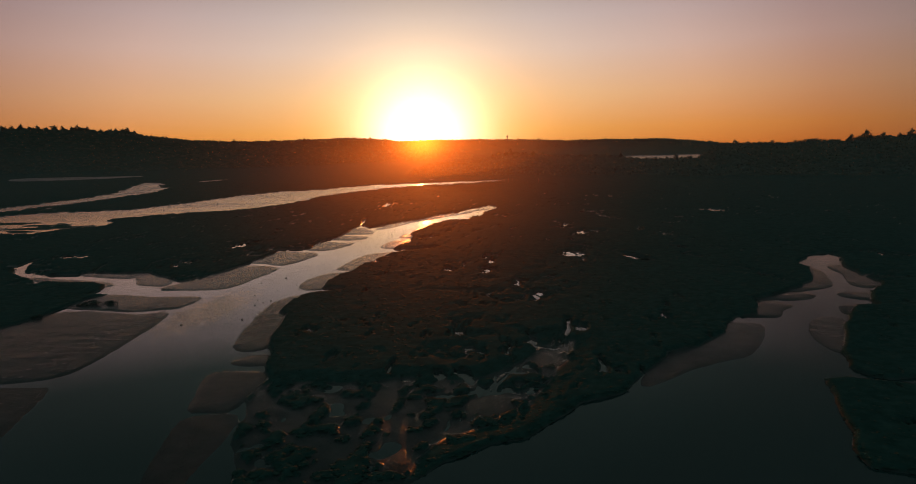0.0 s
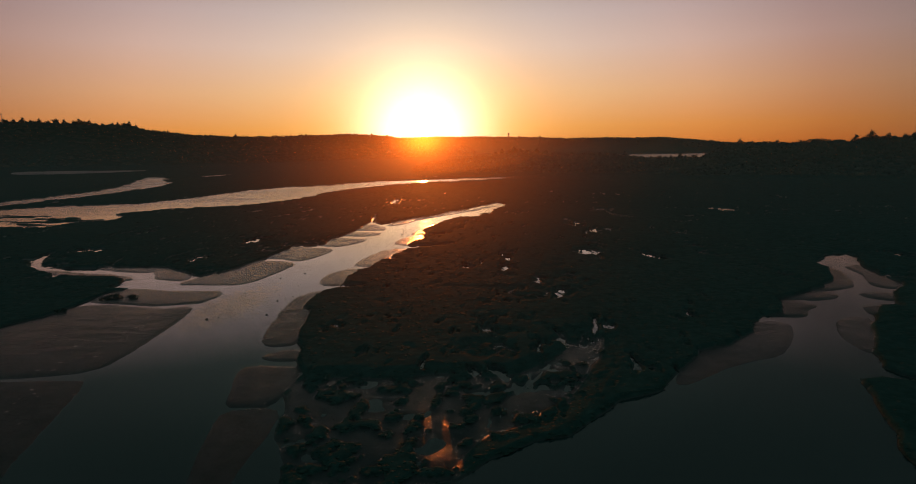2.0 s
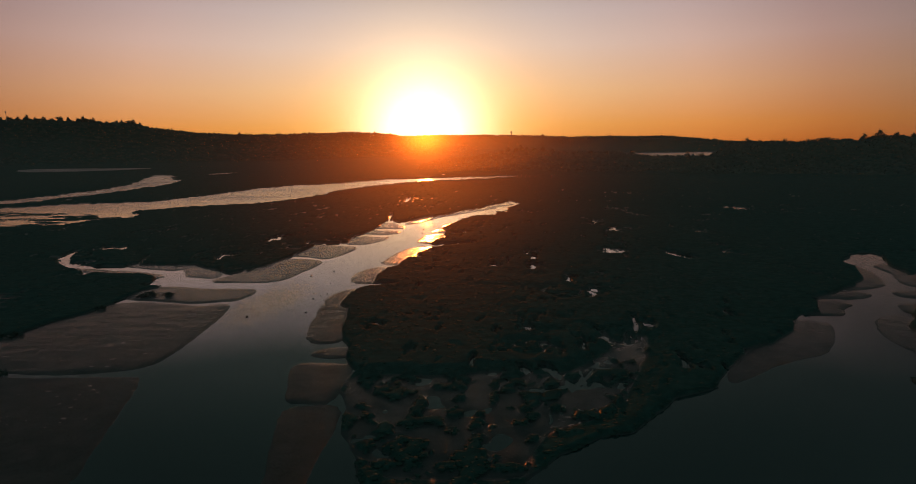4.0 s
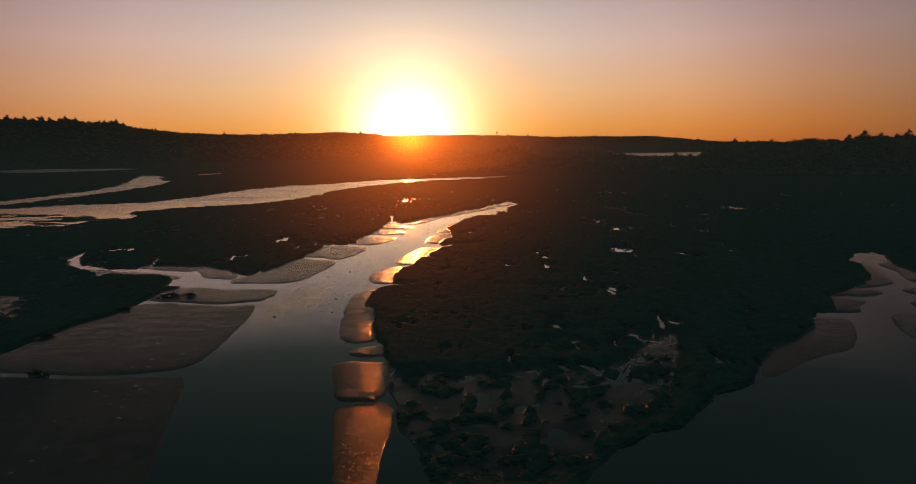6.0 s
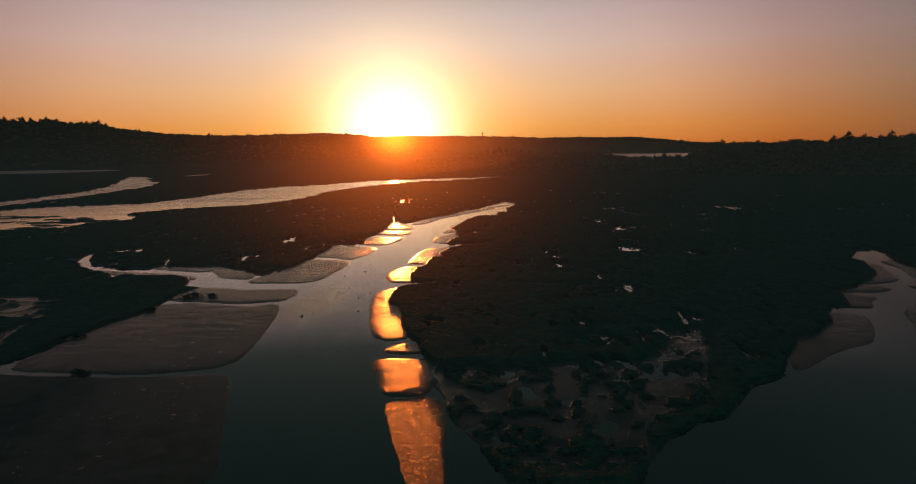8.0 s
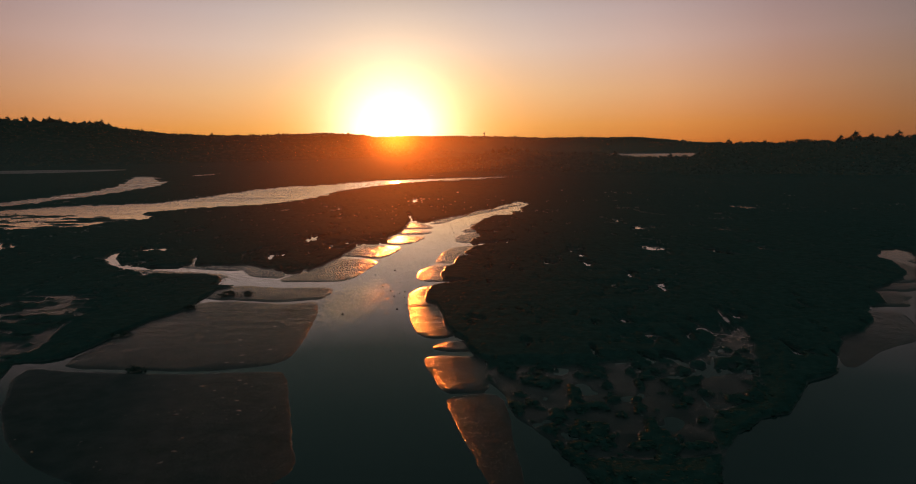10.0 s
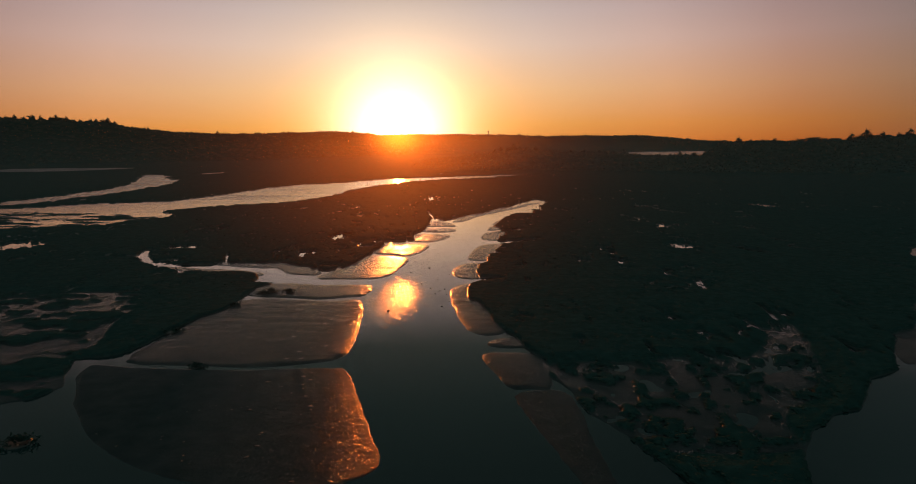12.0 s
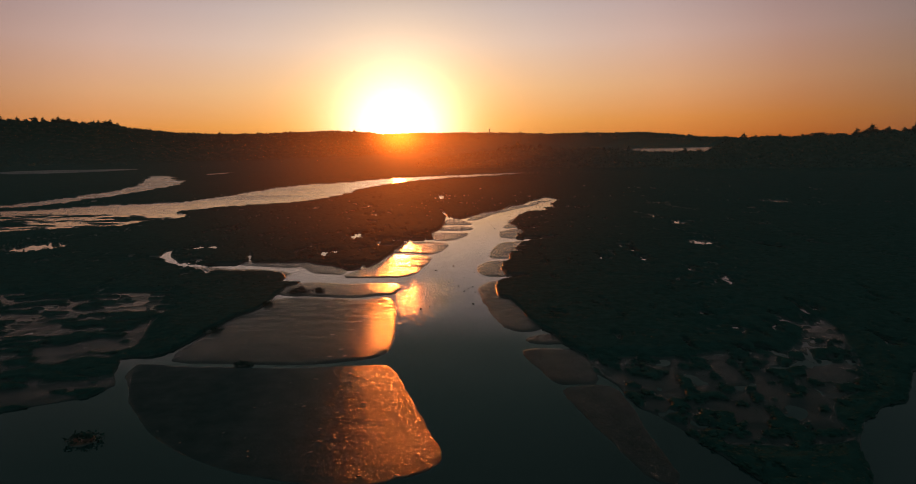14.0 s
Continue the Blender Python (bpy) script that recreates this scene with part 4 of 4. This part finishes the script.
def build_marsh():
    x, y, rng = scatter(75000, 5, 48, 240)
    z, bare, *_ = land(x, y)
    keep = (bare < 0.35) & (z > 0.14) & (z < 3)
    x, y, z = x[keep], y[keep], z[keep]
    r = rng.uniform(0.2, 0.55, len(x)) * np.clip(y / 110, 0.75, 1.6)
    lumps("marsh_plants", x, y, z - 0.05, r, r * rng.uniform(0.08, 0.2, len(x)), rng, GRASS, "low dark salt-marsh plants in ragged tufts", "marsh plants", 4)
    x, y, rng = scatter(26000, 6, 230, 900)
    z, bare, *_ = land(x, y)
    keep = (bare < 0.35) & (z > 0.12) & (z < 3)
    x, y, z = x[keep], y[keep], z[keep]
    r = rng.uniform(0.5, 1.4, len(x)) * np.clip(y / 300, 0.8, 2.2)
    lumps("marsh_scrub", x, y, z - 0.1, r, r * rng.uniform(0.06, 0.14, len(x)), rng, GRASS, "dark scrub and rough grass on the far marsh", "scrub", 3)


def build_woods():
    rng = np.random.default_rng(9)
    for name, rows, count, depth, size, label in (("west_woodland", WEST_RIDGE, 9000, 0.30, 5.5, "dark wooded slope under the sunset"), ("far_woodland", FAR_RIDGE, 2600, 0.03, 10.0, "hazy woods on the distant hill"),
                                                  ("belt_woodland", WOOD_BELT, 3800, 0.25, 3.4, "dark belt of trees beyond the marsh"), ("east_woodland", EAST_RIDGE, 7000, 0.22, 3.6, "dark woodland on the low eastern rise")):
        b = rng.uniform(max(rows[0][0], -44), min(rows[-1][0], 42), count)
        table = np.array(rows, float)
        far = np.interp(b, table[:, 0], table[:, 2])
        back = rng.uniform(0, 1, count) ** 1.6
        r = far * (1.02 - depth * back)
        x, y = STAND[0] + r * np.sin(np.radians(b)), STAND[1] + r * np.cos(np.radians(b))
        z, bare, *_ = land(x, y)
        keep = z > 3.0
        x, y, z, back = x[keep], y[keep], z[keep], back[keep]
        s = size * rng.uniform(0.55, 1.25, len(x)) ** 1.3 * np.clip((np.hypot(x, y) / 1900 if rows is WEST_RIDGE else 1), 1, 2)
        lumps(name, x, y, z - 0.4, s, s * (rng.uniform(0.35, 0.75, len(x)) + np.where(back < 0.12, rng.uniform(0, 0.45, len(x)), 0)), rng, LEAF, label, "woodland", 3)


build_marsh()
build_woods()


# ---- trees on the skyline ----
def build_trees():
    kinds = [make_tree("broad", 1, "broad dark tree standing on the skyline ridge", "skyline trees"), make_tree("bare", 2, "bare winter tree with airy twigs on the ridge", "skyline trees"),
             make_tree("pine", 3, "dark pointed conifer rising above the woodland", "skyline trees"), make_tree("thorn", 4, "low wind-bent thorn tree at the wood's edge", "skyline trees"),
             make_tree("broad", 5, "round-headed dark tree above the wooded ridge", "skyline trees"), make_tree("bare", 6, "leafless spreading tree among darker woods", "skyline trees")]
    used = set()

    def plant(which, bearing, distance, size, turn, sunk=0.28):
        x, y = polar(bearing, distance)
        m = pose(x, y, ground_at(x, y) - sunk * 10 * size, 0, 0, turn) @ Matrix.Scale(size, 4)
        if which in used:
            copy_thing(kinds[which], m)
        else:
            kinds[which].matrix_basis = m
            used.add(which)

    rng = random.Random(8)
    # pines and round heads along the high western crest
    for bearing, which, size in ((-40.4, 0, 1.5), (-39.9, 4, 1.2), (-39.3, 4, 1.3), (-38.7, 0, 1.1), (-38.1, 4, 1.4), (-37.6, 0, 1.0), (-37.1, 0, 1.3), (-36.5, 4, 1.2), (-36.0, 0, 1.1), (-35.5, 4, 1.0), (-35.0, 4, 1.6), (-34.4, 0, 1.1),
                                 (-33.75, 4, 1.4), (-33.5, 0, 1.3), (-33.2, 4, 1.4), (-32.8, 0, 1.1), (-32.4, 3, 1.2), (-31.9, 4, 0.9), (-31.4, 1, 1.0), (-30.9, 0, 0.9), (-30.4, 4, 1.3), (-30.1, 0, 1.2), (-29.6, 3, 1.2), (-29.1, 4, 0.9),
                                 (-28.05, 1, 1.2), (-27.3, 0, 0.8), (-26.6, 2, 0.6), (-25.8, 3, 0.8), (-25.2, 3, 0.7), (-24.4, 5, 1.1), (-24.1, 1, 1.0), (-23.3, 3, 0.7), (-22.2, 0, 0.9), (-21.3, 4, 0.7), (-20.4, 3, 0.7), (-19.2, 0, 0.7), (-17.8, 0, 0.6), (-16.3, 3, 0.6), (-14.9, 3, 0.6)):
        plant(which, bearing, crest_distance(WEST_RIDGE, bearing), size * 0.85 * max(1, crest_distance(WEST_RIDGE, bearing) / 1900), rng.uniform(0, 360), 0.32)
    # the uneven top of the eastern wood
    for bearing, which, size in ((20.2, 3, 0.8), (21.4, 0, 0.75), (22.3, 3, 0.7), (23.2, 4, 0.7), (24.0, 3, 0.8), (24.9, 2, 0.75), (25.6, 3, 0.8), (26.0, 5, 0.95), (26.45, 1, 1.1), (26.85, 5, 1.05), (27.4, 1, 0.95), (28.1, 5, 0.85), (28.6, 1, 0.7), (29.1, 0, 0.9), (29.7, 4, 1.0),
                                 (30.2, 0, 1.0), (30.8, 1, 0.95), (31.15, 3, 1.0), (31.7, 2, 1.0), (32.2, 4, 0.95), (32.7, 0, 1.0), (33.4, 5, 1.0), (34.0, 4, 1.1), (34.8, 0, 1.0), (35.6, 2, 1.1), (36.3, 4, 1.1)):
        plant(which, bearing, crest_distance(EAST_RIDGE, bearing), size * 0.85, rng.uniform(0, 360), 0.42)
    # the knoll and the belt before the far water
    for bearing, which, size in ((1.4, 3, 0.8), (2.0, 0, 0.9), (2.6, 4, 1.0), (3.1, 0, 1.05), (3.6, 3, 0.9), (4.2, 4, 0.9), (5.0, 0, 0.8), (5.8, 3, 0.8), (6.7, 1, 0.8), (8.0, 3, 0.7), (9.1, 0, 0.6), (10.4, 3, 0.7), (11.6, 4, 0.7), (12.5, 0, 0.8), (13.4, 3, 0.6), (14.6, 3, 0.7), (15.3, 4, 0.8), (16.2, 3, 0.7), (17.0, 0, 0.9), (18.1, 4, 0.9), (19.0, 3, 0.9)):
        plant(which, bearing, crest_distance(WOOD_BELT, bearing), size * 0.7, rng.uniform(0, 360))


build_trees()


# ---- masts, tower and stakes ----
def build_mast():
    x, y = polar(-38.28, 2580)
    ob = thing("radio_mast", "thin grey steel radio mast on the wooded crest", "mast")
    bm = bmesh.new()
    tube(bm, (0, 0, -2), (0, 0, 30), 1.1, 0.7, 8)
    part("pole", bm, STEEL, ob)
    bm = bmesh.new()
    tube(bm, (0, 0, 28.5), (0, 0, 34), 1.8, 1.8, 8)
    part("antenna_ring", bm, STEEL, ob, "wider ring of antennas")
    ob.matrix_basis = pose(x, y, ground_at(x, y))


def build_tower():
    x, y = polar(0.61, 4545)
    ob = thing("water_tower", "small pale water tower on the distant hilltop", "water tower")
    bm = bmesh.new()
    tube(bm, (0, 0, -4), (0, 0, 20), 3.0, 2.6, 10)
    part("shaft", bm, CONCRETE, ob)
    bm = bmesh.new()
    tube(bm, (0, 0, 20), (0, 0, 23), 3.0, 6.5, 12)
    tube(bm, (0, 0, 23), (0, 0, 31), 6.5, 6.5, 12)
    tube(bm, (0, 0, 31), (0, 0, 32.5), 6.5, 2.0, 12)
    part("tank", bm, CONCRETE, ob, "round concrete tank")
    ob.matrix_basis = pose(x, y, ground_at(x, y))


def build_stakes():
    first = thing("mooring_stake", "weathered timber mooring stake standing in the shallows", "stake", "mooring stakes by the river")
    bm = bmesh.new()
    tube(bm, (0, 0, -1.5), (0.05, 0.02, 2.6), 0.24, 0.17, 7)
    part("post", bm, OLD_WOOD, first)
    bm = bmesh.new()
    tube(bm, (0.05, 0.02, 2.6), (0.05, 0.02, 2.9), 0.26, 0.12, 7)
    part("cap", bm, STEEL, first, "pale metal cap")
    spots = [(-19, 706), (-15, 703), (-10, 702), (-7, 699), (-3, 698), (1, 695), (5, 694), (10, 692), (32, 682)]
    for k, (x, y) in enumerate(spots):
        m = pose(x, y, max(ground_at(x, y), -0.4), 3 * math.sin(k * 2.1), 3 * math.cos(k * 1.7), k * 40)
        if k:
            copy_thing(first, m)
        else:
            first.matrix_basis = m


build_mast()
build_tower()
build_stakes()


# ---- small things on the mud ----
def lump_mesh(name, seed, flat, mat):
    bm = bmesh.new()
    bmesh.ops.create_icosphere(bm, subdivisions=2, radius=0.5)
    noise_shift = Vector((seed * 3.1, seed * 1.7, 0.3))
    for v in bm.verts:
        k = 1 + 0.75 * noise.noise(v.co * 2.6 + noise_shift) + 0.3 * noise.noise(v.co * 7 + noise_shift)
        v.co = Vector((v.co.x * k * 1.25, v.co.y * k * 0.8, max(v.co.z * k, -0.25) * flat))
    for f in bm.faces:
        f.smooth = True
    me = bpy.data.meshes.new(name)
    bm.to_mesh(me)
    bm.free()
    me.materials.append(mat)
    return me


def build_clods():
    meshes = [lump_mesh("mud_clod", s, 0.7, CLOD) for s in (1, 2, 3, 4)]
    big = [(-72.8, 117.0), (-70.3, 112.4), (-71.2, 106.6), (-70.7, 109.5), (-66.3, 104.5), (-67.7, 93.2), (-71.1, 90.3), (-74.4, 98.3), (-73.6, 131.6), (-72.2, 86.9), (-70.0, 87.1), (-67.6, 79.7), (-66.3, 78.3),
           (-69.6, 75.9), (-67.5, 73.5), (-65.3, 72.5), (-63.8, 69.2), (-67.4, 61.7), (-66.7, 58.5), (-67.0, 56.0), (-60.9, 51.2), (-57.2, 51.2), (-60.8, 78.4), (-71.0, 68.0), (-66.9, 76.5), (-72.0, 77.5), (-87.1, 133.5)]
    rng = random.Random(12)
    for x, y in big:
        ob = new("mud_clod", rng.choice(meshes))
        s = rng.uniform(0.3, 0.6)
        ob.matrix_basis = pose(x, y, ground_at(x, y) + 0.02, 0, 0, rng.uniform(-40, 40)) @ Matrix.Diagonal((s, s, s * rng.uniform(0.2, 0.35), 1))
        tagged(ob, "dark weedy clod lying on the wet mud", "mud clod", "clods on the mud tongues")
    tries = np.random.default_rng(13)
    xs, ys = tries.uniform(-92, -58, 900), tries.uniform(52, 126, 900)
    zs = land(xs, ys)[0]
    fit = [(x, y, z) for x, y, z in zip(xs, ys, zs) if 0.03 < z < 0.3 and (abs(x + 70) < 9 or tries.random() < 0.25)][:75]
    for x, y, z in fit:
        ob = new("mud_clod", rng.choice(meshes))
        s = rng.uniform(0.10, 0.25)
        ob.matrix_basis = pose(x, y, z + 0.01, 0, 0, rng.uniform(0, 360)) @ Matrix.Diagonal((s, s, s * 0.4, 1))
        tagged(ob, "small crumb of mud on the wet flat", "mud clod", "crumbs on the mud tongues")
    # lumps that break the creek water, standing in for unidentified dark dots
    for x, y in ((-57.0, 141.9), (-54.5, 137), (-49.6, 124.2), (-50.6, 130.5), (-51.2, 136), (-53.5, 146.8), (-61, 156), (-51, 153), (-63.2, 139.6), (-50.9, 120), (-59.5, 118), (-61.1, 116.3), (-53.0, 131.6), (-52.2, 134.4), (-52.2, 172.5), (-56.8, 162), (-45.3, 251), (-44.3, 240), (-46.6, 265), (-53.8, 180.6)):
        ob = new("creek_lump", rng.choice(meshes))
        s = rng.uniform(0.22, 0.4) * (1.5 if y > 200 else 1)
        ob.matrix_basis = pose(x, y, 0.03, 0, 0, rng.uniform(0, 360)) @ Matrix.Diagonal((s, s, s * 1.1, 1))
        tagged(ob, "small dark lump standing in for a dot on calm creek water", "stone", "stones in the creek")


def build_bushes():
    rng = random.Random(21)
    for x, y, size in ((-96.7, 101.5, 2.0), (-89.6, 133.0, 1.8), (-84.4, 83.6, 1.3), (-85.6, 132.8, 1.4), (-92.7, 120.3, 1.0), (-90.6, 131.6, 1.0), (-93.2, 58.9, 2.6)):
        bm = bmesh.new()
        for k in range(16):
            a, d = rng.uniform(0, 6.28), rng.uniform(0, 1)
            leaf_clump(bm, Vector((math.cos(a) * d * size * 1.2, math.sin(a) * d * size * 0.55, 0.1 + 0.35 * (1 - d * d) * size * 0.6)), 0.42, rng, 14)
        ob = thing("marsh_bush", "low dark bush of sea plants on an islet of mud", "bush", "bushes on the mud")
        part("foliage", bm, GRASS, ob)
        bm = bmesh.new()
        tube(bm, (0, 0, -0.3), (0, 0, 0.12), size * 0.75, size * 0.5, 9)
        part("root_mound", bm, CLOD, ob, "dark mound of roots and mud")
        ob.matrix_basis = pose(x, y, max(ground_at(x, y), 0.0), 0, 0, rng.uniform(-15, 15))


build_clods()
build_bushes()
